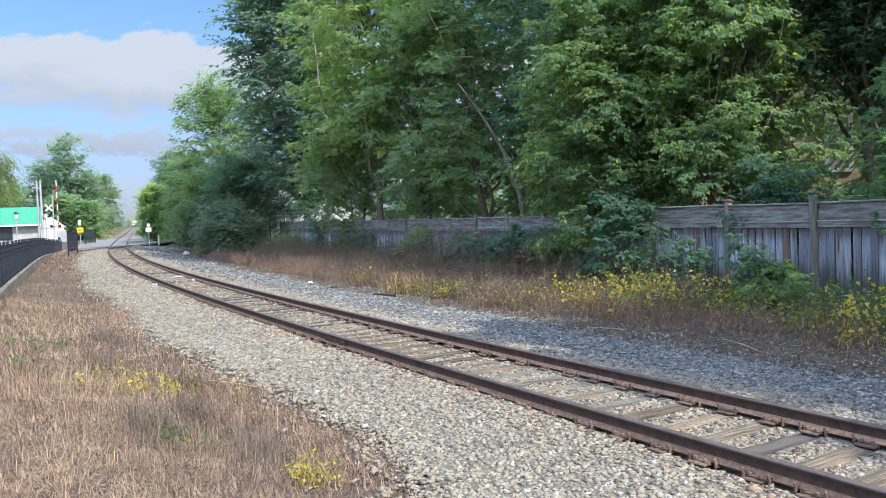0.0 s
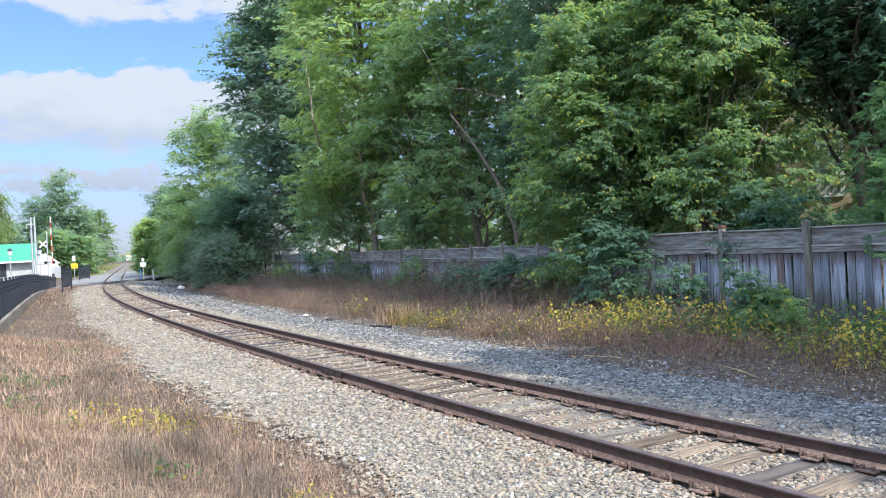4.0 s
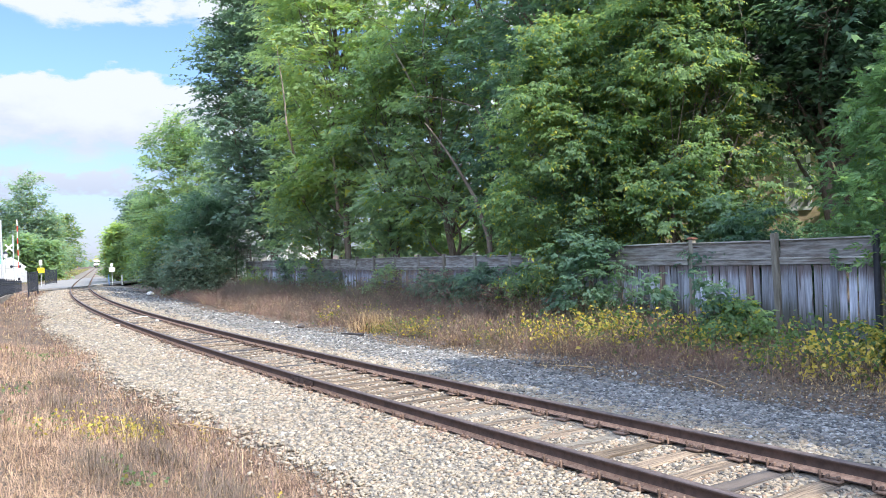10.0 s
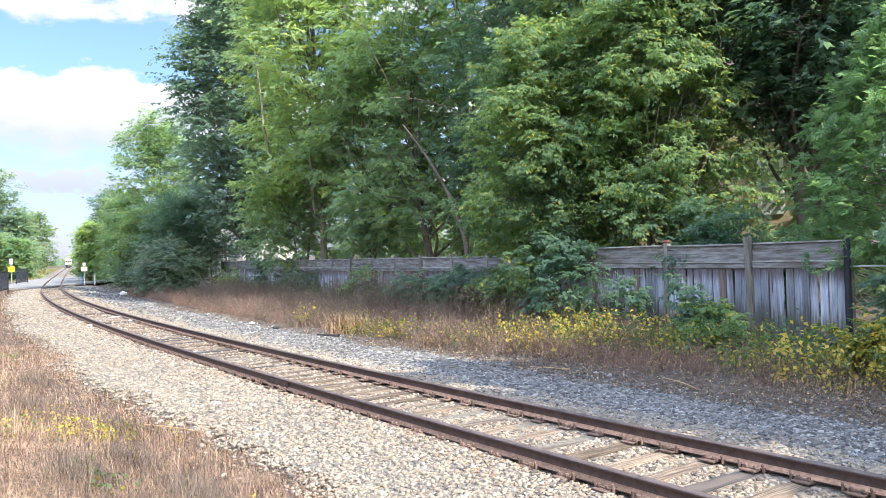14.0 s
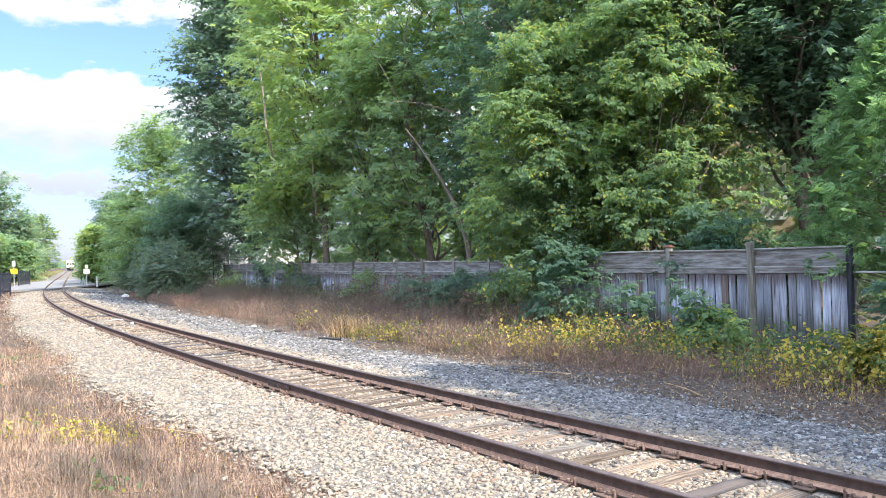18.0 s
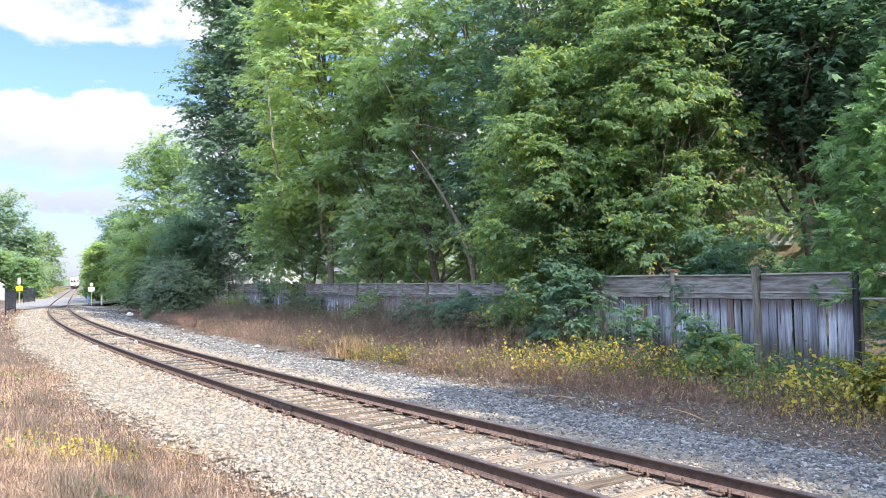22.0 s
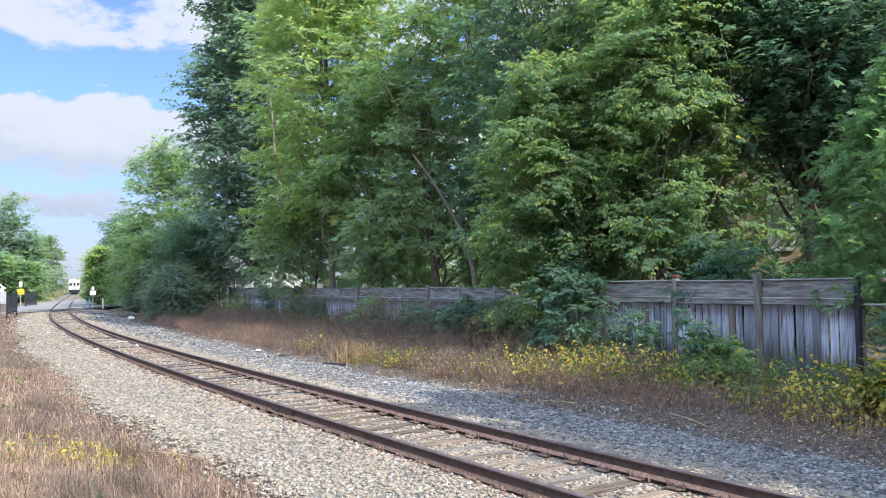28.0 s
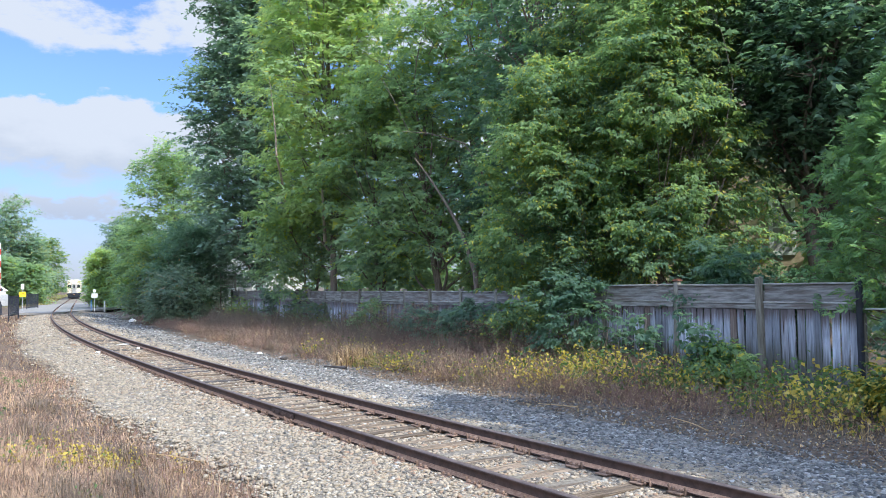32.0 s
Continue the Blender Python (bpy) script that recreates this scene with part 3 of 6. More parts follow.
    ob = part("stones", mesh_of("stones", np.concatenate(vs), np.concatenate(fs), [STONE, STONE_TAN, STONE_SHADED], np.concatenate(mi)), parent=bed)
    tagged(ob, "loose grey and tan crushed stones, darker towards the trees by painted shade", kind="stuff")


TIE_STEP = 0.51
make_ground()
bed = make_bed()
make_stones(bed)


# ---- track ----
RAIL_SHAPE = [(-0.036, -0.013), (-0.024, 0.0), (0.024, 0.0), (0.036, -0.013), (0.036, -0.030), (0.012, -0.042), (0.009, -0.115), (0.022, -0.135), (0.068, -0.148), (0.068, -0.160),
              (-0.068, -0.160), (-0.068, -0.148), (-0.022, -0.135), (-0.009, -0.115), (-0.012, -0.042), (-0.036, -0.030)]


def make_rail(side, s0, s1):
    """One rail, swept along the track."""
    ss = np.concatenate([np.arange(s0, min(s1, 0), 10.0), np.arange(max(s0, 0.0), s1, 0.5)])
    k = len(RAIL_SHAPE)
    verts, faces, index = [], [], []
    for s in ss:
        for o, z in RAIL_SHAPE:
            verts.append(on_track(s, side * 0.7535 + o, z))
    for i in range(len(ss) - 1):
        for j in range(k):
            a, b = i * k + j, i * k + (j + 1) % k
            faces.append((a, b, b + k, a + k))
            index.append(1 if j in (0, 1, 2) else 2 if j in (7, 8, 11, 12) else 0)
    return mesh_of("rail", verts, faces, [RAIL, RAIL_TOP, RUST], index)


track_thing = empty("railway_track", pose(0, 0, 0), "single curving railway track with rusty rails on weathered wooden ties", "railway track")
for side in (-1, 1):
    part("rail", make_rail(side, -700, 160), parent=track_thing, label="dark rusty steel rail with worn top")


def make_fittings():
    r = random.Random(4)
    tie_meshes = []
    for i in range(8):
        bm = boxed((2.55, 0.215, 0.17), (0, 0, 0), 0.012)
        bmesh.ops.subdivide_edges(bm, edges=[e for e in bm.edges if e.calc_length() > 1], cuts=10)
        for v in bm.verts:
            v.co += Vector((r.uniform(-0.01, 0.01), r.uniform(-0.012, 0.012), r.uniform(-0.010, 0.006)))
            if abs(v.co.x) > 1.2:
                v.co.x += r.uniform(-0.06, 0.06)
        me = bpy.data.meshes.new("tie")
        bm.to_mesh(me)
        bm.free()
        me.materials.append(TIE_DARK if i in (1, 4) else TIE)
        tie_meshes.append(me)
    plate = bpy.data.meshes.new("tie_plate")
    bm = boxed((0.32, 0.18, 0.018), (0, 0, 0), 0.004)
    box(bm, (0.03, 0.18, 0.02), (0.085, 0, 0.014), 0.004)
    box(bm, (0.03, 0.18, 0.02), (-0.085, 0, 0.014), 0.004)
    for x in (-0.105, 0.105):
        for y in (-0.05, 0.05):
            if x * y > 0 or r.random() < 0.7:
                box(bm, (0.034, 0.03, 0.035), (x * 0.92, y, 0.03), 0.006)
    bm.to_mesh(plate)
    bm.free()
    plate.materials.append(RUST_DULL)
    anchor = bpy.data.meshes.new("rail_anchor")
    bm = boxed((0.19, 0.022, 0.05), (0, 0, -0.165), 0.006)
    for x in (-0.085, 0.085):
        box(bm, (0.03, 0.02, 0.075), (x, 0, -0.135), 0.008, Matrix.Rotation(0.35 if x > 0 else -0.35, 4, "Y"))
    bm.to_mesh(anchor)
    bm.free()
    anchor.materials.append(RUST_DULL)
    n = int(S_NEAR / TIE_STEP)
    for k in range(-n + 30, 22):
        s = S_NEAR + k * TIE_STEP + r.uniform(-0.03, 0.03)
        a = heading(s)
        p = on_track(s, r.uniform(-0.05, 0.05))
        near = -60 < k
        ob = part("tie", tie_meshes[r.randrange(8)], parent=track_thing, m=pose(p.x, p.y, -0.272 + r.uniform(-0.012, 0.004), 0, 0, a + r.uniform(-1.2, 1.2)))
        if not near:
            continue
        for side in (-1, 1):
            p = on_track(s, side * 0.7535)
            part("tie_plate", plate, parent=track_thing, m=pose(p.x, p.y, -0.171, 0, 0, a))
            if k % 2 == 0 or k > -12:
                for d in (-0.13, 0.13):
                    if r.random() < 0.85:
                        p2 = on_track(s + d + r.uniform(-0.02, 0.02), side * 0.7535)
                        part("rail_anchor", anchor, parent=track_thing, m=pose(p2.x, p2.y, 0.0, r.uniform(-6, 6), 0, a))


make_fittings()
for side, s in ((-1, S_NEAR - 12.6), (1, S_NEAR - 1.2)):
    p = on_track(s, side * 0.7535)
    bm = bmesh.new()
    for o in (-0.028, 0.028):
        box(bm, (0.022, 0.9, 0.085), (o, 0, -0.083), 0.006)
        for y in (-0.36, -0.12, 0.12, 0.36):
            box(bm, (0.03, 0.03, 0.03), (o * 1.5, y, -0.083), 0.006)
    part("joint_bar", bm, RAIL, track_thing, m=pose(p.x, p.y, 0, 0, 0, heading(s)))


# ---- crossing road ----
def ribbon(name, rows, mat, label, category, thick=0.16):
    """A slab between two edge lines, rows of (left point, right point, z)."""
    bm = bmesh.new()
    prev = None
    for l, r_, z in rows:
        cur = [bm.verts.new((l[0], l[1], z)), bm.verts.new((r_[0], r_[1], z)), bm.verts.new((r_[0], r_[1], z - thick)), bm.verts.new((l[0], l[1], z - thick))]
        if prev:
            for i in range(4):
                bm.faces.new((prev[i], prev[(i + 1) % 4], cur[(i + 1) % 4], cur[i]))
        else:
            bm.faces.new(cur)
        prev = cur
    bm.faces.new(prev[::-1])
    bmesh.ops.recalc_face_normals(bm, faces=bm.faces)
    ob = part(name, bm, mat)
    return tagged(ob, label, category, kind="structure")


S_ROAD0, S_ROAD1 = 22.0, -36.0


def skew(o0, o1, n):
    """The road meets the line at a slant: both edges run away to the trees' side."""
    rows = []
    for i in range(n + 1):
        o = o0 + (o1 - o0) * i / n
        near = S_ROAD0 if o < -0.5 else S_ROAD0 - 2.4 * (o + 0.5)
        rows.append((on_track(near, o)[:2], on_track(S_ROAD1 + 8 - 3.0 * max(o, -9), o)[:2], -0.02 + float(fall(10.0, o))))
    return rows


ribbon("road", skew(-60, -0.86, 40), ASPHALT, "pale worn asphalt road at the level crossing", "road")
ribbon("road", skew(-0.66, 0.66, 3), ASPHALT, "asphalt crossing panel between the rails", "road")
ribbon("road", skew(0.86, 40, 12), ASPHALT, "pale worn asphalt road at the level crossing", "road")


# ---- trees and bushes ----
def unit(v):
    return v / np.maximum(np.linalg.norm(v, axis=-1, keepdims=True), 1e-9)


def leaf_mesh(p, d, n, length, width, fold=0.12, plain=False):
    """One small folded leaf at each p, pointing along d, its face towards n; far off a plain pointed one."""
    d = unit(d)
    side = unit(np.cross(d, n))
    if plain:
        v = np.stack([p + side * width[:, None], p - side * width[:, None], p + d * length[:, None]], 1)
        return v.reshape(-1, 3), np.arange(len(p) * 3).reshape(-1, 3)
    n = np.cross(side, d)
    L, w = length[:, None], width[:, None]
    v = np.stack([p, p + d * L * 0.45 + side * w + n * L * fold, p + d * L - n * L * fold, p + d * L * 0.45 - side * w + n * L * fold], 1)
    k = np.arange(len(p))[:, None] * 4
    f = np.concatenate([k + [0, 1, 2], k + [0, 2, 3]], 1).reshape(-1, 3)
    return v.reshape(-1, 3), f


def tube(a, b, r1, r2, r, bend=0.08, sides=6, steps=5):
    """A bent tapering branch: its vertices and faces (quads)."""
    a, b = np.array(a, float), np.array(b, float)
    way = b - a
    ln = np.linalg.norm(way)
    u = unit(np.cross(way, [0.31, 0.17, 1.0]))
    w = unit(np.cross(way, u))
    off = r.normal(0, bend * ln, (2,))
    ts = np.linspace(0, 1, steps)
    ring = np.linspace(0, 2 * np.pi, sides, endpoint=False)
    vs = []
    for t in ts:
        c = a + way * t + (u * off[0] + w * off[1]) * math.sin(math.pi * t)
        rad = r1 + (r2 - r1) * t
        vs.append(c + rad * (np.cos(ring)[:, None] * u + np.sin(ring)[:, None] * w))
    fs = []
    for i in range(steps - 1):
        for j in range(sides):
            fs.append((i * sides + j, i * sides + (j + 1) % sides, (i + 1) * sides + (j + 1) % sides, (i + 1) * sides + j))
    return np.concatenate(vs), np.array(fs)


def join(pieces):
    vs, fs, n = [], [], 0
    for v, f in pieces:
        vs.append(v)
        fs.append(f + n)
        n += len(v)
    return np.concatenate(vs), np.concatenate(fs)


def polar(turn, reach):
    a = radians(turn)
    return reach * math.sin(a), reach * math.cos(a)


def palm_mesh(p, d, n, length):
    """One lobed maple leaf at each p: a fan with three long and two short points."""
    d = unit(d)
    side = unit(np.cross(d, n))
    n = np.cross(side, d)
    L = length[:, None]
    outline = ((0.0, 0.0, 0.0), (0.52, 0.22, -0.10), (0.20, 0.42, 0.02), (0.0, 1.0, -0.12), (-0.20, 0.42, 0.02), (-0.52, 0.22, -0.10))
    v = np.stack([p + side * L * a + d * L * b + n * L * c for a, b, c in outline], 1)
    k = np.arange(len(p))[:, None] * 6
    f = np.concatenate([k + [0, 1, 2], k + [0, 2, 3], k + [0, 3, 4], k + [0, 4, 5]], 1).reshape(-1, 3)
    return v.reshape(-1, 3), f


def tree(name, label, category, x, y, height, radius, low, leaves, seed, lobes=12, clusters=14, twigs=6, per=7, size=0.13, slim=0.28, droop=0.35,
         trunk=0.16, cluster_r=0.62, lean=(0.0, 0.0), bark=None, taper=0.5, stems=1, ground=None, group="", leaf="elder", flat=0.35, lobe_r=(0.30, 0.46)):
    """A tree in its own space: trunk and limbs, and a crown of leafy shoots in uneven clumps with gaps. leaf: elder (three leaflets to a leaf), maple (lobed) or small."""
    r = np.random.RandomState(seed)
    o_, s_ = across(np.array([x]), np.array([y]))
    z0 = float((lay(o_) + fall(s_, o_))[0]) - 0.08 if ground is None else ground
    thing = empty(name, pose(x, y, z0), label, category, group)
    wood, cl = [], []
    centres = []
    for i in range(lobes):
        q = (i + r.uniform(0.1, 0.9)) / lobes
        z = low + (height - low) * (0.06 + 0.88 * q)
        prof = 1.0 - taper * max(0.0, q - 0.35) / 0.65 - 0.25 * max(0.0, 0.2 - q) / 0.2
        a = i * 2.4 + r.uniform(-0.6, 0.6)
        rr = radius * prof * r.uniform(0.30, 0.78)
        centres.append((np.array([rr * math.cos(a) + lean[0] * q, rr * math.sin(a) + lean[1] * q, z]), radius * (0.4 + 0.6 * prof) * r.uniform(*lobe_r)))
    tops = []
    for k in range(stems):
        foot = np.array([r.uniform(-0.35, 0.35), r.uniform(-0.35, 0.35), 0.0]) * (stems > 1)
        top = np.array([lean[0] + r.uniform(-0.5, 0.5), lean[1] + r.uniform(-0.5, 0.5), height * r.uniform(0.78, 0.9)])
        if stems > 1:
            top = centres[(k * 3 + 2) % lobes][0] + np.array([0, 0, height * 0.12])
        wood.append(tube(foot, top, trunk * (1.0 if stems == 1 else 0.75), trunk * 0.16, r, 0.03, 9, 9))
        tops.append((foot, top))
    for c, rad in centres:
        f, tp = tops[r.randint(len(tops))]
        q = np.clip((c[2] - low * 0.3) / max(tp[2], 0.1) * r.uniform(0.55, 0.8), 0.08, 0.93)
        root = f + (tp - f) * q
        wood.append(tube(root, c + r.normal(0, 0.15, 3), trunk * 0.42 * (1.15 - q), trunk * 0.10, r, 0.07, 7, 6))
        for j in range(clusters):
            d = unit(r.normal(size=3))
            d[2] = d[2] * 0.85 + 0.18
            pos = c + d * rad * r.uniform(0.55, 1.12)
            if pos[2] < low * 0.85:
                pos[2] = low * 0.85 + r.uniform(0, 0.5)
            cl.append((pos, unit(pos - c)))
            if j % 3 == 0:
                wood.append(tube(c + d * rad * 0.1, pos, trunk * 0.09, trunk * 0.022, r, 0.08, 4, 4))
    pos, out = np.array([c[0] for c in cl]), np.array([c[1] for c in cl])
    n = len(pos)
    span = cluster_r * r.uniform(0.65, 1.3, (n, 1, 1))
    tw = pos[:, None] + r.normal(0, 1, (n, twigs, 3)) * span * np.array([0.5, 0.5, 0.5 * flat])
    td = unit(out[:, None] * np.array([0.9, 0.9, 0.45]) + r.normal(0, 0.5, (n, twigs, 3)) * np.array([1, 1, 0.5]) + np.array([0, 0, 0.22 - 0.3 * droop]))
    ln = (span * r.uniform(0.7, 1.5, (n, twigs, 1))).reshape(-1, 1, 1)
    tw, td, ot = tw.reshape(-1, 3), td.reshape(-1, 3), out.repeat(twigs, 0)
    m = len(tw)
    t = np.linspace(0.15, 1.0, per)[None, :, None]
    lp = tw[:, None] + td[:, None] * ln * t + np.array([0, 0, -1.0]) * ln * t ** 2 * droop * 0.7 + r.normal(0, 0.02, (m, per, 3))
    sidev = unit(np.cross(td, [0.01, 0.02, 1.0]))[:, None] * np.where(np.arange(per) % 2, 1.0, -1.0)[None, :, None]
    rd = unit(td[:, None] * 0.6 + sidev * 0.85 + r.normal(0, 0.28, (m, per, 3)) + np.array([0, 0, -0.12 - 0.5 * droop]))
    up = np.array([0, 0, 1.0]) + r.normal(0, 0.34, (m, per, 3)) + ot[:, None] * 0.45
    lp, rd, up = lp.reshape(-1, 3), rd.reshape(-1, 3), up.reshape(-1, 3)
    k = len(lp)
    length = size * np.exp(r.normal(0, 0.22, k))
    if leaf == "maple":
        v, f = palm_mesh(lp, rd, up, length)
    elif leaf == "elder":
        across_ = unit(np.cross(rd, up))
        ps, ds = [], []
        for a, b, c in ((0.45, 0.72, 0.85), (0.45, 0.72, -0.85), (0.85, 1.0, 0.0)):
            ps.append(lp + rd * (length * a)[:, None])
            ds.append(rd * b + across_ * c + r.normal(0, 0.16, (k, 3)) + np.array([0, 0, -0.22 - 0.3 * droop]))
        v, f = leaf_mesh(np.concatenate(ps), np.concatenate(ds), np.concatenate([up] * 3), np.tile(length, 3), np.tile(length, 3) * slim, plain=math.hypot(x, y) > 34)
    else:
        v, f = leaf_mesh(lp, rd, up, length, length * slim, plain=math.hypot(x, y) > 34 or group == "trees along the fence")
    wv, wf = join(wood)
    part("trunk", mesh_of("trunk", wv, wf, bark or BARK, smooth_faces=True), parent=thing)
    part("crown", mesh_of("crown", v, f, leaves), parent=thing)
    return thing


def cedar(x, y, height, radius, seed, label, low=0.4):
    """A white cedar: short boughs that end in clusters of flat, ferny sprays."""
    r = np.random.RandomState(seed)
    thing = empty("cedar_tree", pose(x, y, -0.3), label, "tree")
    wood = [tube((0, 0, 0), (0.05, 0.03, height * 0.97), 0.13, 0.02, r, 0.01, 8, 8)]
    cs, ws = [], []
    n = 470
    for i in range(n):
        q = ((i + r.uniform()) / n) ** 1.1
        z = low + (height - low) * q
        rad = radius * (1.0 - q ** 1.9) ** 0.8 * r.uniform(0.66, 1.14) + 0.05
        a = i * 2.399 + r.uniform(-0.3, 0.3)
        o = np.array([math.cos(a), math.sin(a), 0.0])
        tip = o * rad + np.array([0, 0, z + 0.12])
        root = np.array([0, 0, z - 0.25 * rad])
        if i % 2 == 0:
            wood.append(tube(root, tip, 0.018, 0.006, r, 0.05, 4, 4))
        for j in range(15):
            cs.append(root + (tip - root) * r.uniform(0.72, 1.04) + r.normal(0, 0.11, 3))
            ws.append(unit(o * 0.75 + r.normal(0, 0.5, 3) + np.array([0, 0, 0.30])))
    c, w = np.array(cs), np.array(ws)
    m = len(c)
    nn = unit(np.cross(w, [0, 0, 1.0]) * r.choice([-1, 1], (m, 1)) * 0.75 + r.normal(0, 0.35, (m, 3)) + np.array([0, 0, 0.75]))
    sd = unit(np.cross(w, nn))
    reach = r.uniform(0.15, 0.28, (m, 1))
    ps, ds, ls = [], [], []
    for i, t in enumerate((0.05, 0.25, 0.45, 0.65, 0.82, 0.97)):
        at = c + w * reach * t + np.array([0, 0, -0.35]) * reach * t ** 2
        for g in (-1, 1):
            ps.append(at)
            ds.append(w * 0.8 + sd * g * (0.85 - 0.4 * t) + np.array([0, 0, -0.12]) + r.normal(0, 0.1, (m, 3)))
            ls.append(reach[:, 0] * (0.62 - 0.30 * t))
    length = np.concatenate(ls) * np.exp(r.normal(0, 0.15, m * 12))
    v, f = leaf_mesh(np.concatenate(ps), np.concatenate(ds), np.concatenate([nn] * 12), length, length * 0.17)
    wv, wf = join(wood)
    part("trunk", mesh_of("trunk", wv, wf, BARK, smooth_faces=True), parent=thing)
    part("crown", mesh_of("crown", v, f, LEAF_CEDAR), parent=thing)


TALL_MAPLE = "tall green maple behind the box elders"
for kind, text, turn, reach, height, radius, low, mat_, seed, more in (
        ("maple_tree", "tall dark green maple with dense crown beyond the fence", -9.5, 62, 27, 5.2, 2.0, LEAF_BLUE, 11, dict(lobes=56, clusters=22, twigs=8, per=8, size=0.24, slim=0.45, leaf="small", cluster_r=0.95, trunk=0.3, taper=0.25)),
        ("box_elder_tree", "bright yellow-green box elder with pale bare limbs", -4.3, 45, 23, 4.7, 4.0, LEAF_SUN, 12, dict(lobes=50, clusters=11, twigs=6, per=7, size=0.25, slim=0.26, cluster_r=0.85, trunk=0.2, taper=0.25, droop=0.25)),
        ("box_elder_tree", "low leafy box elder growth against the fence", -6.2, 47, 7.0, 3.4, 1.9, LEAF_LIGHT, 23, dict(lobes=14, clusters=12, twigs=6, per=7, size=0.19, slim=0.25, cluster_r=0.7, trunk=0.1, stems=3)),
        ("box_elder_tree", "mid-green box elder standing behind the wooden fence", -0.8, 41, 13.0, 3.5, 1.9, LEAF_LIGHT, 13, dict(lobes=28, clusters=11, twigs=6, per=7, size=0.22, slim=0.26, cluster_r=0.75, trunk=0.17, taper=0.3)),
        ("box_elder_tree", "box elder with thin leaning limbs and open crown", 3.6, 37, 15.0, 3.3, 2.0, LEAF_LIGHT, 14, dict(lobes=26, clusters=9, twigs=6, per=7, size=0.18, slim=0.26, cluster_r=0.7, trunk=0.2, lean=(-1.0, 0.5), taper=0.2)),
        ("maple_tree", TALL_MAPLE, 5.6, 40, 21, 4.6, 2.6, LEAF_ELDER, 15, dict(lobes=40, clusters=12, twigs=6, per=6, size=0.28, leaf="maple", cluster_r=0.85, trunk=0.26, taper=0.15)),
        ("maple_tree", TALL_MAPLE, 11.2, 33, 19, 4.0, 2.6, LEAF_DARK, 24, dict(lobes=50, clusters=14, twigs=6, per=6, size=0.24, leaf="maple", cluster_r=0.75, trunk=0.26, taper=0.15, droop=0.25)),
        ("box_elder_bush", "dense box elder bush hanging over the wooden fence", 11.1, 24.6, 9.2, 2.5, 0.3, LEAF_ELDER, 16, dict(lobes=36, clusters=15, twigs=7, per=9, size=0.108, slim=0.28, cluster_r=0.5, trunk=0.1, droop=0.5, stems=4, taper=0.55)),
        ("box_elder_tree", "tall box elder in full green leaf behind the fence", 16.2, 28, 16, 3.2, 2.0, LEAF_ELDER, 17, dict(lobes=44, clusters=14, twigs=7, per=8, size=0.13, slim=0.28, cluster_r=0.62, trunk=0.17, droop=0.4, taper=0.2)),
        ("box_elder_tree", "leafy box elder leaning over the fence", 18.8, 24.6, 11.4, 2.75, 2.0, LEAF_ELDER, 18, dict(lobes=38, clusters=15, twigs=7, per=9, size=0.112, slim=0.28, cluster_r=0.52, trunk=0.14, droop=0.45, stems=3, taper=0.35)),
        ("maple_tree", "dark green maple with broad leaves beside the house", 28.6, 27, 17, 3.9, 4.8, LEAF_DARK, 19, dict(lobes=74, clusters=20, twigs=6, per=7, size=0.22, leaf="maple", cluster_r=0.95, trunk=0.24, droop=0.25, taper=0.15, flat=0.2)),
        ("maple_tree", "dark green maple in deep shade", 37.5, 29, 16, 4.0, 2.0, LEAF_DARK, 20, dict(lobes=22, clusters=10, twigs=5, per=6, size=0.24, leaf="maple", cluster_r=0.8, trunk=0.2, taper=0.2)),
        ("shrub", "green shrub showing above the fence boards", 22.2, 22.4, 3.0, 1.5, 0.9, LEAF_DARK, 21, dict(lobes=10, clusters=10, twigs=6, per=6, size=0.12, slim=0.28, cluster_r=0.4, trunk=0.05, stems=3))):
    x, y = polar(turn, reach)
    made = tree(kind, text, "bush" if kind in ("shrub", "box_elder_bush") else "tree", x, y, height, radius, low, mat_, seed, **more)
    if seed == 12:
        bright = made
    if seed == 14:
        leaning = made
x, y = polar(34.6, 20.4)
cedar(x, y, 7.4, 2.5, 22, "bright green feathery cedar behind the black post", low=1.6)


def limb(tree_thing, name, points, r0, label):
    """A bare limb of a tree, through points given by turn, reach and height."""
    r = np.random.RandomState(9)
    at = tree_thing.matrix_basis.translation
    ps = [np.array([*polar(a, d), z]) - np.array(at) for a, d, z in points]
    n = len(ps) - 1
    v, f = join([tube(ps[i], ps[i + 1], r0 * (1 - 0.8 * i / n), r0 * (1 - 0.8 * (i + 1) / n), r, 0.02, 7, 5) for i in range(n)])
    part(name, mesh_of(name, v, f, PALEBARK if tree_thing is bright else BARK, smooth_faces=True), parent=tree_thing, label=label)


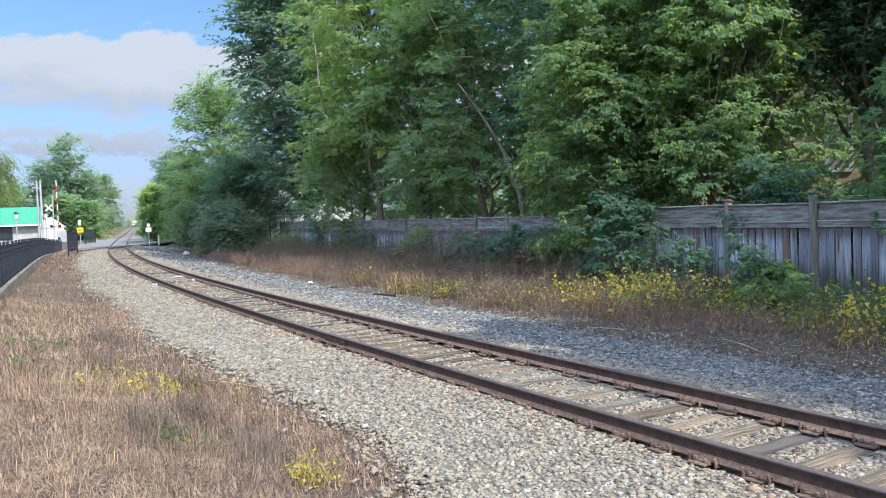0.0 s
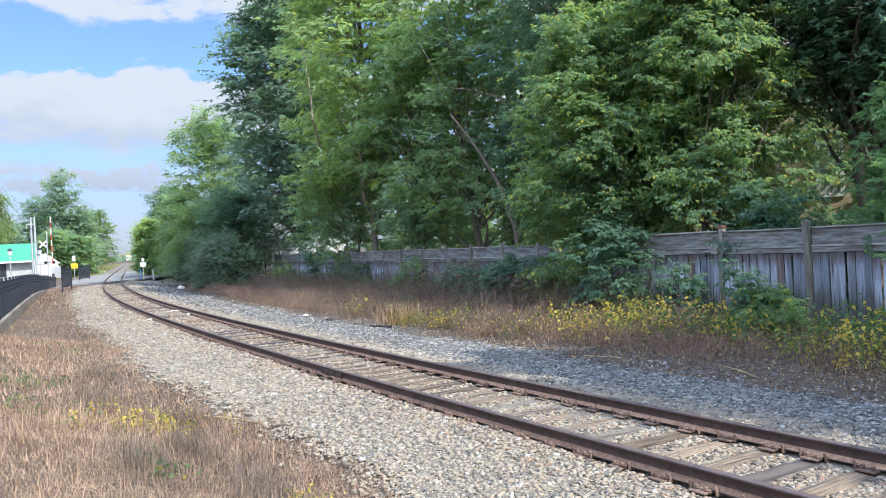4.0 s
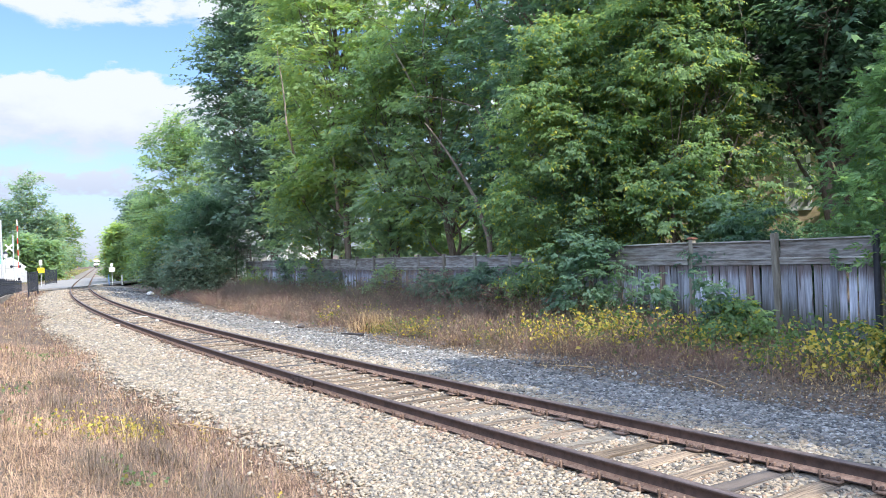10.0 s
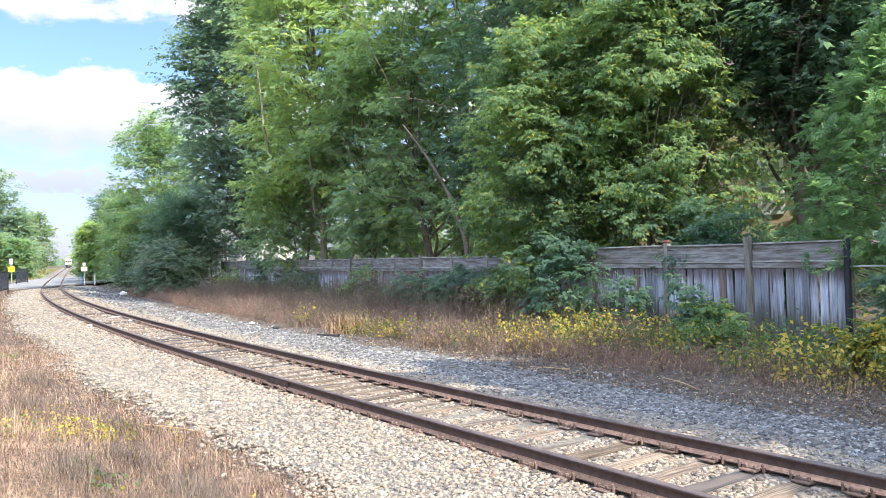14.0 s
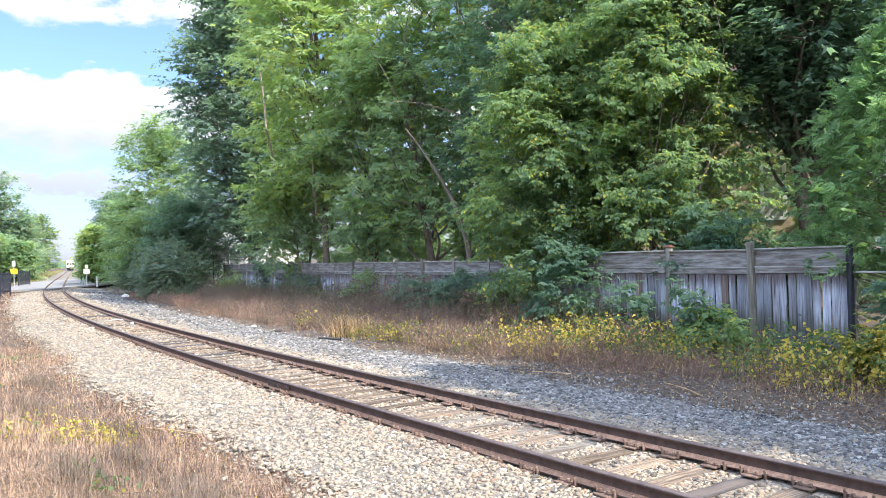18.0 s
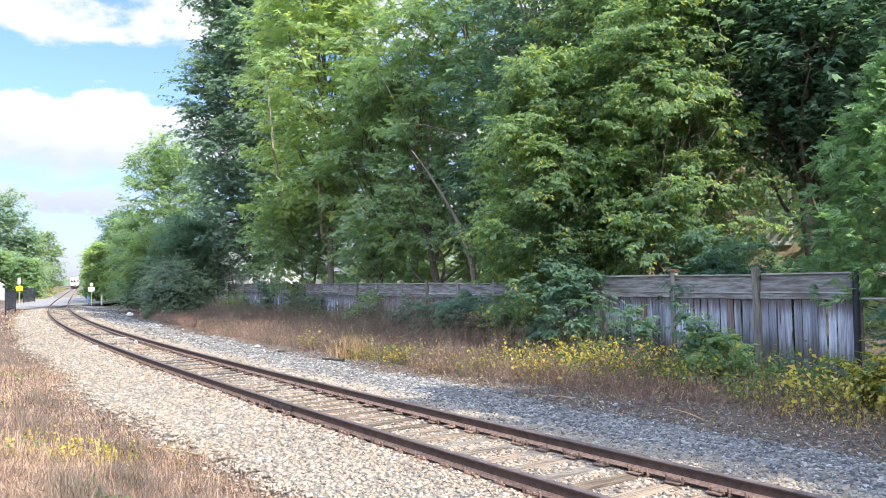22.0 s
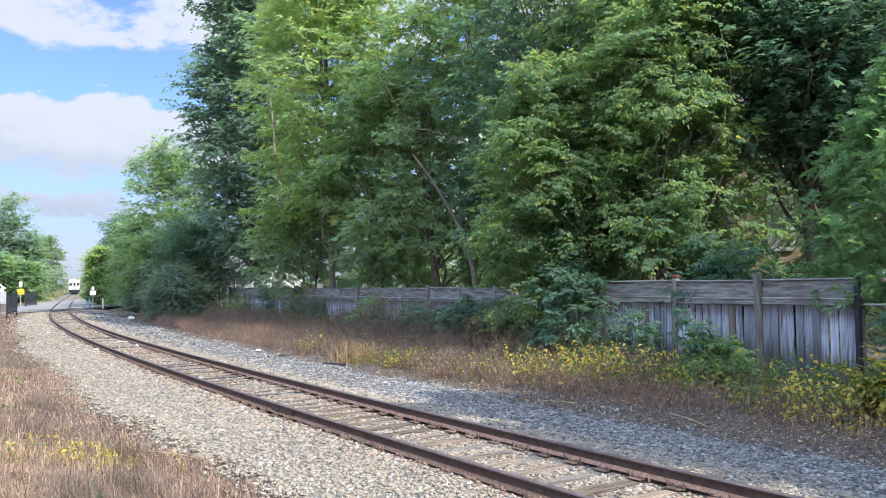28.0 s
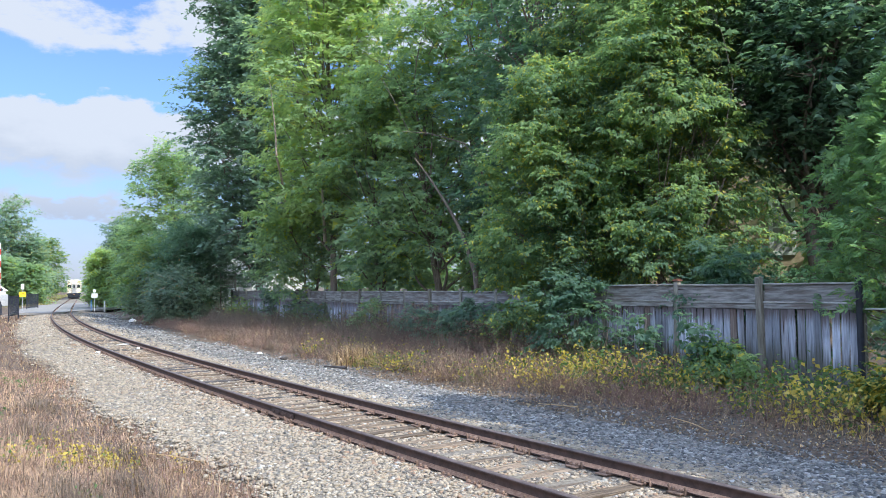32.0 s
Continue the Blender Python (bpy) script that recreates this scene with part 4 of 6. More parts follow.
for i, (turn, reach, h, rad, mat_, text) in enumerate([
        (5.0, 28.6, 1.35, 0.9, LEAF_BLUE, "dark green shrub before the far fence"), (3.2, 30.6, 1.2, 0.8, LEAF_BLUE, "dark green shrub before the far fence"), (-1.8, 36.8, 1.5, 0.9, LEAF_LIGHT, "yellow-green sapling clump before the fence"),
        (-5.6, 43.4, 1.5, 1.0, LEAF_HAZE, "green vine heap over the fence"), (-8.7, 52.0, 2.3, 0.6, LEAF_BLUE, "dark vine climbing the fence"), (-10.9, 58.0, 1.2, 0.9, LEAF_ELDER, "low green weeds at the fence end"),
        (12.0, 22.6, 2.8, 1.0, LEAF_DARK, "leafy box elder shoots hanging before the fence boards"), (17.0, 20.6, 1.6, 0.3, LEAF_DARK, "thin green sapling before the fence"), (20.6, 19.2, 1.6, 0.26, LEAF_DARK, "thin green sapling before the fence"), (14.4, 21.4, 1.9, 0.4, LEAF_DARK, "thin yellow-green sapling before the fence"), (5.6, 26.8, 1.0, 0.9, REDSTRAW, "brown dead bramble before the fence"), (0.6, 31.5, 0.9, 0.9, REDSTRAW, "brown dead bramble before the fence"), (-3.6, 38.5, 0.9, 1.0, REDSTRAW, "brown dead bramble before the fence"), (1.6, 31.8, 1.2, 0.7, LEAF_BLUE, "dark green shrub before the far fence"), (-7.2, 47.2, 1.2, 0.9, LEAF_HAZE, "green vine heap over the fence"),
        (22.2, 18.9, 0.8, 0.22, LEAF_ELDER, "dark green weed clump before the fence"), (26.6, 22.6, 2.2, 0.7, LEAF_DARK, "dark shrub behind the fence by the house"), (33.0, 15.6, 0.8, 0.6, WEEDYELLOW, "yellow-green leafy weed clump by the black post"), (34.2, 17.6, 2.3, 0.8, LEAF_DARK, "dark vine covering the chain-link fence"), (37.0, 17.0, 2.3, 0.9, LEAF_DARK, "dark vine covering the chain-link fence"),
        (2.2, 29.4, 1.5, 1.1, REDSTRAW, "tall brown dead bramble before the fence"), (-1.2, 33.4, 1.4, 1.1, REDSTRAW, "tall brown dead bramble before the fence"), (7.6, 25.4, 1.3, 0.9, REDSTRAW, "tall brown dead bramble before the fence")]):
    x, y = polar(turn, reach)
    thin = "thin" in text
    tree("shrub", text, "bush", x, y, h, rad, 0.3 if thin else 0.1, mat_, 200 + i, lobes=7, clusters=3 if thin else 9, twigs=3 if thin else 5, per=4 if thin else 6, size=0.055 if mat_ is REDSTRAW else 0.13 if reach > 25 else 0.10, slim=0.36, cluster_r=0.2 if thin else 0.32, trunk=0.03, droop=0.3, stems=3, taper=0.3, leaf="small" if mat_ is REDSTRAW or reach > 34 else "elder", lobe_r=(0.4, 0.6))
limb(leaning, "limb", [(5.9, 31, 0.4), (5.6, 31, 2.4), (4.7, 31, 4.0), (3.2, 31, 5.5), (1.4, 31, 6.9)], 0.12, "bare leaning limb")
limb(leaning, "limb", [(6.8, 32.4, 5.4), (6.2, 32, 6.4), (5.0, 32, 7.6), (2.6, 32, 8.0), (0.6, 32, 8.1)], 0.05, "thin bare limb")
limb(bright, "limb", [(-7.2, 45.5, 5.0), (-7.7, 44, 6.8), (-8.2, 42, 8.6), (-8.4, 42, 10.9), (-8.7, 42.6, 13.0)], 0.09, "pale sunlit stem")
limb(bright, "limb", [(-4.9, 43.4, 4.4), (-5.0, 42, 5.9), (-5.1, 42.4, 7.8), (-5.5, 43, 10.7)], 0.10, "pale sunlit stem")
# unseen maples added past the camera on the trees' side to shade the ballast
for i in range(1, 8):
    p = on_track(S_NEAR - 1.0 + i * 4.0, 9.8 - (i % 2) * 1.0)
    tree("maple_tree", "tall green maple added out of view to shade the ballast", "tree", p.x, p.y, (14, 16, 18, 19, 19, 18, 17, 18)[i], 3.4 if i == 1 else 3.9, 1.5, LEAF_DARK, 150 + i, lobes=34, clusters=11, twigs=5, per=6, size=0.62, slim=0.45, cluster_r=0.9, trunk=0.24, taper=0.15, leaf="small", group="trees along the fence")
# garden shrubs behind the far fence
for i in range(13):
    p = on_track(S_NEAR - 17.0 - i * 3.9, 23.5 + (i % 3) * 1.6)
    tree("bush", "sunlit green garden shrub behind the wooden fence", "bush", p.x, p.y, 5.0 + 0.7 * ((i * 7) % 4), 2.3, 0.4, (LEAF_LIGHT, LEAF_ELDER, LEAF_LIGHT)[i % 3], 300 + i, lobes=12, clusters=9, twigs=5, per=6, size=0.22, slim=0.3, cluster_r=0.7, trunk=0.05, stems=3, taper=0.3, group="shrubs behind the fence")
# towards the crossing, on the same side
for i, (turn, reach, h, rad, mat_, text) in enumerate([
        (-13.0, 67, 7.8, 3.0, LEAF_BLUE, "dark rounded shrubby tree by the line"), (-14.2, 64, 7.2, 2.8, LEAF_DARK, "dark rounded shrubby tree by the line"),
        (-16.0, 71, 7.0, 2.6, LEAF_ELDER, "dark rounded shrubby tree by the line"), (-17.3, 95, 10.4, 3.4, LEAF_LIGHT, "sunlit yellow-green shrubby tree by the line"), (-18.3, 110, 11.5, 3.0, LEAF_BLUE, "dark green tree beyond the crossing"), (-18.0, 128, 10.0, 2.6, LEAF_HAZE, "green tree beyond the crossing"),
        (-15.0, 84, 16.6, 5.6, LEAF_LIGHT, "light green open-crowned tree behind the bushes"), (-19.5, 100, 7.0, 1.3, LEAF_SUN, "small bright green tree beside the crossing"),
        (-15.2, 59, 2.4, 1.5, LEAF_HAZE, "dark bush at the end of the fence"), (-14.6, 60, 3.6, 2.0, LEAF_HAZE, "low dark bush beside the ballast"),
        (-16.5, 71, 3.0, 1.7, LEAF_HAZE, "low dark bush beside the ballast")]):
    x, y = polar(turn, reach)
    tree("tree" if h > 5.5 else "bush", text, "tree" if h > 5.5 else "bush", x, y, h, rad, 0.3 if h < 12 else 2.5, mat_, 40 + i, lobes=34 if h > 14 else 20 if h > 6 else 13, clusters=16, twigs=11, per=8,
         size=0.19 if reach > 80 else 0.13, slim=0.45, cluster_r=0.7, trunk=0.12, stems=3 if h < 11 else 1, leaf="small")
# the row along the right of the far line, and the trees left of the crossing
r_ = random.Random(8)
for i in range(14):
    s = -25 - i * i * 2.6 - i * 12
    p = on_track(s, 8.5 + r_.uniform(0, 4))
    h = r_.uniform(6, 10)
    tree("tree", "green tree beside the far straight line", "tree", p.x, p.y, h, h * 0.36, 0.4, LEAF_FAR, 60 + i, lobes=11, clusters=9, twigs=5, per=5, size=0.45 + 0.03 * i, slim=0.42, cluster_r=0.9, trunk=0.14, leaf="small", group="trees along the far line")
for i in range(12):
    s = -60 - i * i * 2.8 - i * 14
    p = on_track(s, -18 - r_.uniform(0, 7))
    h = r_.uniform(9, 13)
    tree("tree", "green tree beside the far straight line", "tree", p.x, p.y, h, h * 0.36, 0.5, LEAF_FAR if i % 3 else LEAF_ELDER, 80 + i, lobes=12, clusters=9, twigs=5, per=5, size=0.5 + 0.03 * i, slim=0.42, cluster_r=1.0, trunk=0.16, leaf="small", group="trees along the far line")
for i, (turn, reach, h, rad, low, mat_, text) in enumerate([
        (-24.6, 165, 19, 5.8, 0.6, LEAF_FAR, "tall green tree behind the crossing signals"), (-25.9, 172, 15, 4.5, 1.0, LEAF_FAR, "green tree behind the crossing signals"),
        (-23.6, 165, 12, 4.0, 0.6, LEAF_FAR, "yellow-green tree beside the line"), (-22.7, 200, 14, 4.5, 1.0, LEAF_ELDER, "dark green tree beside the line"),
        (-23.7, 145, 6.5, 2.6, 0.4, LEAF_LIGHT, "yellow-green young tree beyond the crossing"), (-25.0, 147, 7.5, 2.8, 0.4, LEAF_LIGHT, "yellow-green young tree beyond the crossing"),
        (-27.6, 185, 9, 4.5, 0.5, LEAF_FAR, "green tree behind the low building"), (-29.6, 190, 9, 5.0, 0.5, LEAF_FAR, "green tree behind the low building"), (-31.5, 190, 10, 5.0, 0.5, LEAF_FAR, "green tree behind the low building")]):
    x, y = polar(turn, reach)
    tree("tree", text, "tree", x, y, h, rad, low, mat_, 120 + i, lobes=24, clusters=15, twigs=8, per=6, size=0.30, slim=0.45, cluster_r=1.0, trunk=0.2, leaf="small")
x, y = polar(-29.2, 150)
tree("willow_tree", "pale grey-green weeping willow", "tree", x, y, 14.5, 5.0, 5.0, LEAF_WILLOW, 140, lobes=14, clusters=16, twigs=7, per=8, size=0.5, slim=0.16, cluster_r=1.3, droop=1.5, trunk=0.3, leaf="small")


def far_woods():
    """A low band of woods round the horizon."""
    r = np.random.RandomState(31)
    n = 16000
    a = r.uniform(0, 2 * np.pi, n)
    d = r.uniform(750, 1100, n)
    z = r.uniform(0, 1, n) ** 0.8 * (9 + 3 * np.sin(a * 7) + 2 * np.sin(a * 23))
    p = np.stack([d * np.sin(a), d * np.cos(a), z], -1)
    size = np.full(n, 4.5) * np.exp(r.normal(0, 0.3, n))
    v, f = leaf_mesh(p, r.normal(size=(n, 3)) * [1, 1, 0.5], r.normal(size=(n, 3)), size, size * 0.45)
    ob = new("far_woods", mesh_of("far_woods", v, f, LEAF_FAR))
    tagged(ob, "low green woods along the horizon", "woods", kind="stuff")


far_woods()


# ---- grass and weeds ----
def blades(name, label, s, o, mat_, r, h=(0.1, 0.3), lean=0.6, width=0.004, flat=0.0, patchy=0.0, fine=False):
    """Thin blades standing or lying at the given places along the track."""
    x, y = many_on_track(s, o)
    n = len(x)
    z = lay(o) + fall(s, o) - 0.05 + rough(x, y, 0.05)
    L = r.uniform(h[0], h[1], n) * (1.0 if not patchy else np.clip(0.62 + rough(x * 1.3, y * 1.3, patchy, 12.0), 0.25, 1.3))
    a = r.uniform(0, 2 * np.pi, n)
    tilt = np.abs(r.normal(0, lean, n)) + (r.uniform(size=n) < flat) * 1.2
    tilt = np.clip(tilt, 0, 1.5)
    d = np.stack([np.sin(tilt) * np.cos(a), np.sin(tilt) * np.sin(a), np.cos(tilt)], -1)
    side = unit(np.stack([-np.sin(a + r.normal(0, 0.6, n)), np.cos(a), np.zeros(n)], -1))
    w = (width * r.uniform(0.6, 1.5, n))[:, None]
    p = np.stack([x, y, z], -1)
    mid = p + d * (L * 0.55)[:, None]
    tip = p + (d * 0.9 + np.stack([np.cos(a), np.sin(a), -0.5 * np.ones(n)], -1) * 0.25) * L[:, None]
    if fine:
        ob = new(name, mesh_of(name, np.stack([p - side * w, p + side * w, tip], 1).reshape(-1, 3), np.arange(n * 3).reshape(-1, 3), mat_))
        return tagged(ob, label, "grass", kind="stuff")
    v = np.stack([p - side * w, p + side * w, mid + side * w * 0.8, mid - side * w * 0.8, tip], 1).reshape(-1, 3)
    k = np.arange(n)[:, None] * 5
    f = np.concatenate([k + [0, 1, 2], k + [0, 2, 3], k + [3, 2, 4]], 1).reshape(-1, 3)
    ob = new(name, mesh_of(name, v, f, mat_))
    return tagged(ob, label, "grass", kind="stuff")


def tufts(name, label, s, o, mat_, r, height=(0.3, 0.9), stalks=24, spread=0.10, width=0.006, lean=0.4):
    """Dead weeds in separate tufts: arching stalks from one foot, each with a few short side twigs."""
    n = len(s)
    tall = r.uniform(height[0], height[1], n) * r.choice([0.55, 0.8, 1.0], n)
    x, y = many_on_track(s, o)
    z = lay(o) + fall(s, o) - 0.07 + rough(x, y, 0.05)
    foot = np.stack([x, y, z], -1)[:, None] + r.normal(0, 1, (n, stalks, 3)) * spread * np.array([1, 1, 0])
    drift = r.normal(0, 0.25, (n, 1, 3)) * np.array([1, 1, 0])
    d = unit(drift + r.normal(0, lean, (n, stalks, 3)) * np.array([1, 1, 0.3]) + np.array([0, 0, 1.0]))
    L = tall[:, None] * r.uniform(0.45, 1.1, (n, stalks))
    foot, d, L = foot.reshape(-1, 3), d.reshape(-1, 3), L.reshape(-1)
    bow = unit(d * np.array([1, 1, 0]) + 1e-4) * (L * 0.22)[:, None]
    ps, ds, ls, ws = [foot, foot + d * (L * 0.5)[:, None]], [d, d + bow / L[:, None]], [L * 0.55, L * 0.5], [1.0, 0.8]
    for t in (0.45, 0.65, 0.85):
        ps.append(foot + d * (L * t)[:, None] + bow * max(0.0, t - 0.5))
        ds.append(d * 0.8 + r.normal(0, 0.55, d.shape))
        ls.append(L * r.uniform(0.14, 0.34, len(L)))
        ws.append(0.8)
    length = np.concatenate(ls)
    half = np.concatenate([np.full(len(L), width * w) for w in ws]) * r.uniform(0.6, 1.4, len(length))
    v, f = leaf_mesh(np.concatenate(ps), np.concatenate(ds), r.normal(0, 1, (len(length), 3)), length, half, plain=True)
    ob = new(name, mesh_of(name, v, f, mat_))
    return tagged(ob, label, "weeds", kind="stuff")


def plants(name, label, s, o, mat_, r, height=(0.3, 0.7), leaves=26, size=0.06, slim=0.45, spread=0.16, stem=None, lean=0.25):
    """Leafy weeds: upright stems with leaves up their length."""
    x, y = many_on_track(s, o)
    n = len(x)
    z = lay(o) + fall(s, o) - 0.05
    H = r.uniform(height[0], height[1], n)
    foot = np.stack([x, y, z], -1)
    dirs = unit(np.stack([r.normal(0, lean, n), r.normal(0, lean, n), np.ones(n)], -1))
    u = r.uniform(0.15, 1.0, (n, leaves, 1))
    p = foot[:, None] + dirs[:, None] * u * H[:, None, None] + r.normal(0, 1, (n, leaves, 3)) * spread * np.array([1, 1, 0.5])
    d = r.normal(0, 1, (n, leaves, 3)) + np.array([0, 0, -0.3])
    nn = np.array([0, 0, 1.0]) + r.normal(0, 0.5, (n, leaves, 3))
    L = size * np.exp(r.normal(0, 0.25, n * leaves))
    v, f = leaf_mesh(p.reshape(-1, 3), d.reshape(-1, 3), nn.reshape(-1, 3), L, L * slim)
    ob = new(name, mesh_of(name, v, f, mat_))
    tagged(ob, label, "weeds", kind="stuff")
    side = np.array([1.0, 0.4, 0]) * 0.004
    sv = np.stack([foot - side, foot + side, foot + dirs * H[:, None]], 1).reshape(-1, 3)
    sf = np.arange(n * 3).reshape(-1, 3)
    part("stems", mesh_of("stems", sv, sf, stem or WEEDBROWN), parent=ob)


def make_verge():
    r = np.random.RandomState(77)

    def field(n, s0, s1, o0, o1):
        return r.uniform(s0, s1, n), r.uniform(o0, o1, n)
    def left(n, s0, s1, o0, o1, gap=None, seed=0.0, size=0.9):
        """Places on the cut grass left of the stones, in patches where gap is given."""
        s, o = field(n, s0, s1, o0, o1)
        x, y = many_on_track(s, o)
        keep = o < -2.85 + rough(x * 0.7, y * 0.7, 0.5, 2.0) + r.normal(0, 0.18, n)
        if gap is not None:
            keep &= rough(x * size, y * size, 1.0, seed) > gap + r.normal(0, 0.15, n)
        return s[keep], o[keep]
    # cut dry grass on the camera's side: thatch lying flat, long straws across it, standing stubble
    s, o = left(85000, S_NEAR - 12, S_NEAR - 4, -8.5, -2.4)
    blades("dry_grass", "fine thatch of cut dead grass", s, o, THATCH, r, (0.05, 0.20), 0.85, 0.003, flat=0.4, fine=True)
    s, o = left(45000, S_NEAR - 26, S_NEAR - 11, -9.0, -2.5)
    blades("dry_grass", "fine thatch of cut dead grass", s, o, THATCH, r, (0.07, 0.24), 0.9, 0.0055, flat=0.45, fine=True)
    s, o = left(22000, S_NEAR - 14, S_NEAR - 4, -8.5, -2.6, -0.2, 13.0, 1.1)
    blades("dry_grass", "cut dry straw-coloured grass", s, o, STRAW, r, (0.05, 0.24), 1.2, 0.0019, flat=0.85)
    s, o = left(9000, S_NEAR - 15, S_NEAR - 4, -8.5, -3.2, 0.1, 14.0, 1.3)
    blades("dry_grass", "long pale straws lying across the cut grass", s, o, STRAW, r, (0.15, 0.6), 1.1, 0.0019, flat=0.7)
    for ds, oo in ((-9.4, -3.9), (-8.6, -4.6), (-11.6, -3.5), (-7.6, -3.7), (-13.2, -4.4), (-17.0, -3.9)):
        s, o = r.normal(S_NEAR + ds, 0.38, 1500), r.normal(oo, 0.16, 1500)
        blades("dead_brush", "flattened dark brown dead brush", s, o, WEEDBROWN, r, (0.1, 0.36), 1.1, 0.0024, flat=0.35)
    s, o = left(9000, S_NEAR - 15, S_NEAR - 4, -8.5, -3.0, -0.1, 15.0)
    blades("dead_stalks", "dark standing stubble in the cut grass", s, o, WEEDBROWN, r, (0.05, 0.17), 0.45, 0.003)
    s, o = left(42000, S_NEAR - 45, S_NEAR - 14, -14, -2.6)
    blades("dry_grass", "cut dry straw-coloured grass", s, o, STRAW, r, (0.1, 0.28), 1.2, 0.006, flat=0.8, patchy=0.8)
    s, o = field(26000, S_NEAR - 85, S_NEAR - 45, -14, -2.8)
    blades("dry_grass", "cut dry straw-coloured grass", s[:9000], o[:9000], STRAW, r, (0.1, 0.28), 1.0, 0.013, flat=0.6)
    blades("dead_stalks", "brown dead grass towards the crossing", s[9000:], o[9000:], REDSTRAW, r, (0.1, 0.3), 0.9, 0.013, flat=0.5)
    s, o = left(15000, S_NEAR - 4, S_NEAR + 8, -12, -2.4)
    blades("dry_grass", "cut dry straw-coloured grass", s, o, STRAW, r, (0.1, 0.3), 1.25, 0.004, flat=0.9)
    # a purplish edge of dead stalks along the stones
    s, o = left(55000, S_NEAR - 45, S_NEAR - 4, -6.0, -2.4)
    x, y = many_on_track(s, o)
    wig = rough(x * 0.7, y * 0.7, 0.5, 2.0)
    keep = (np.abs(o + 3.3 - wig) < np.abs(r.normal(0, 0.8, len(o))) + 0.3) | (rough(x, y, 1.0, 16.0) > 0.35)
    blades("dead_stalks", "purplish brown dead weed stalks beside the stones", s[keep], o[keep], REDSTRAW, r, (0.08, 0.34), 1.1, 0.0045, flat=0.8, fine=True)
    s, o = left(5000, S_NEAR - 30, S_NEAR - 4, -6.0, -2.6, 0.25, 17.0, 1.3)
    blades("dead_stalks", "grey-purple twiggy dead stems standing by the stones", s, o, REDSTRAW, r, (0.2, 0.45), 0.45, 0.003)
    # dry weeds between stones and fence, thicker and taller towards the fence, in uneven clumps
    def clumped(n, s0, s1, o0, o1, gap, seed, size=0.6):
        s, o = field(n, s0, s1, o0, o1)
        x, y = many_on_track(s, o)
        keep = rough(x * size, y * size, 1.0, seed) > gap + r.normal(0, 0.15, n)
        keep &= o > 4.6 + 1.3 * np.clip((s - S_NEAR + 20) / 10.0, 0, 1) + rough(x * 0.7, y * 0.7, 0.5, 2.0) + r.normal(0, 0.35, n)
        return s[keep], o[keep]
    s, o = clumped(1150, S_NEAR - 66, S_NEAR - 13, 5.2, 11.2, -0.25, 4.0)
    tufts("dry_weeds", "tall brown dry weeds below the fence", s, o, WEEDBROWN, r, (0.4, 1.15), 22, 0.14, 0.0075)
    s, o = clumped(1500, S_NEAR - 66, S_NEAR - 10, 5.0, 10.8, -0.45, 5.0)
    tufts("dry_weeds", "reddish brown dead stalks below the fence", s, o, REDSTRAW, r, (0.3, 1.0), 22, 0.16, 0.0075, 0.55)
    s, o = clumped(620, S_NEAR - 62, S_NEAR - 15, 8.4, 11.1, -0.4, 22.0)
    tufts("dry_weeds", "tall brown dead weeds against the far fence", s, o, WEEDBROWN, r, (0.8, 1.5), 20, 0.16, 0.009)
    s, o = clumped(110, S_NEAR - 50, S_NEAR - 13, 5.0, 8.5, -0.1, 19.0)
    tufts("dry_grass", "pale dry grass among the brown weeds", s, o, STRAW, r, (0.3, 0.8), 16, 0.09, 0.006)
    s, o = clumped(4000, S_NEAR - 15, S_NEAR - 2, 6.0, 9.0, 0.0, 6.0)
    blades("dry_weeds", "brown dry stalks among leafy weeds", s, o, WEEDBROWN, r, (0.15, 0.9), 0.55, 0.0032, patchy=0.9)
    s, o = clumped(240, S_NEAR - 17, S_NEAR - 2, 5.2, 8.4, -0.3, 7.0, 1.2)
    tufts("dry_weeds", "reddish brown dead stalks among leafy weeds", s, o, REDSTRAW, r, (0.25, 0.8), 24, 0.12, 0.0035, 0.6)
    s, o = clumped(1400, S_NEAR - 15, S_NEAR - 2, 5.0, 7.0, 0.25, 18.0, 1.4)
    blades("dry_grass", "pale dry grass stems before the leafy weeds", s, o, STRAW, r, (0.2, 0.8), 0.5, 0.0025, patchy=0.9)
    s, o = field(42000, S_NEAR - 40, S_NEAR - 2, 4.2, 8.0)
    blades("dry_litter", "fallen dry stalks and litter on dark soil", s, o, REDSTRAW, r, (0.04, 0.28), 1.3, 0.0045, flat=0.95, fine=True)
    s, o = field(3600, S_NEAR - 20, S_NEAR - 2, 4.2, 7.8)
    plants("leaf_litter", "fallen brown leaves on dark soil", s[:1900], o[:1900], WEEDBROWN, r, (0.0, 0.02), 5, 0.05, 0.4, 0.1)
    plants("leaf_litter", "fallen pale leaves and straw on dark soil", s[1900:], o[1900:], STRAW, r, (0.0, 0.02), 3, 0.042, 0.3, 0.12)
    s, o = clumped(90, S_NEAR - 16, S_NEAR - 2, 5.4, 7.2, -0.3, 21.0, 1.2)
    tufts("dry_grass", "pale standing dry grass before the leafy weeds", s, o, STRAW, r, (0.3, 0.85), 13, 0.08, 0.0034, 0.35)
    s, o = r.normal(S_NEAR - 22.6, 0.45, 750), r.normal(5.5, 0.3, 750)
    blades("dry_grass", "pale golden tuft of dry grass", s, o, STRAW, r, (0.35, 1.0), 0.6, 0.006)
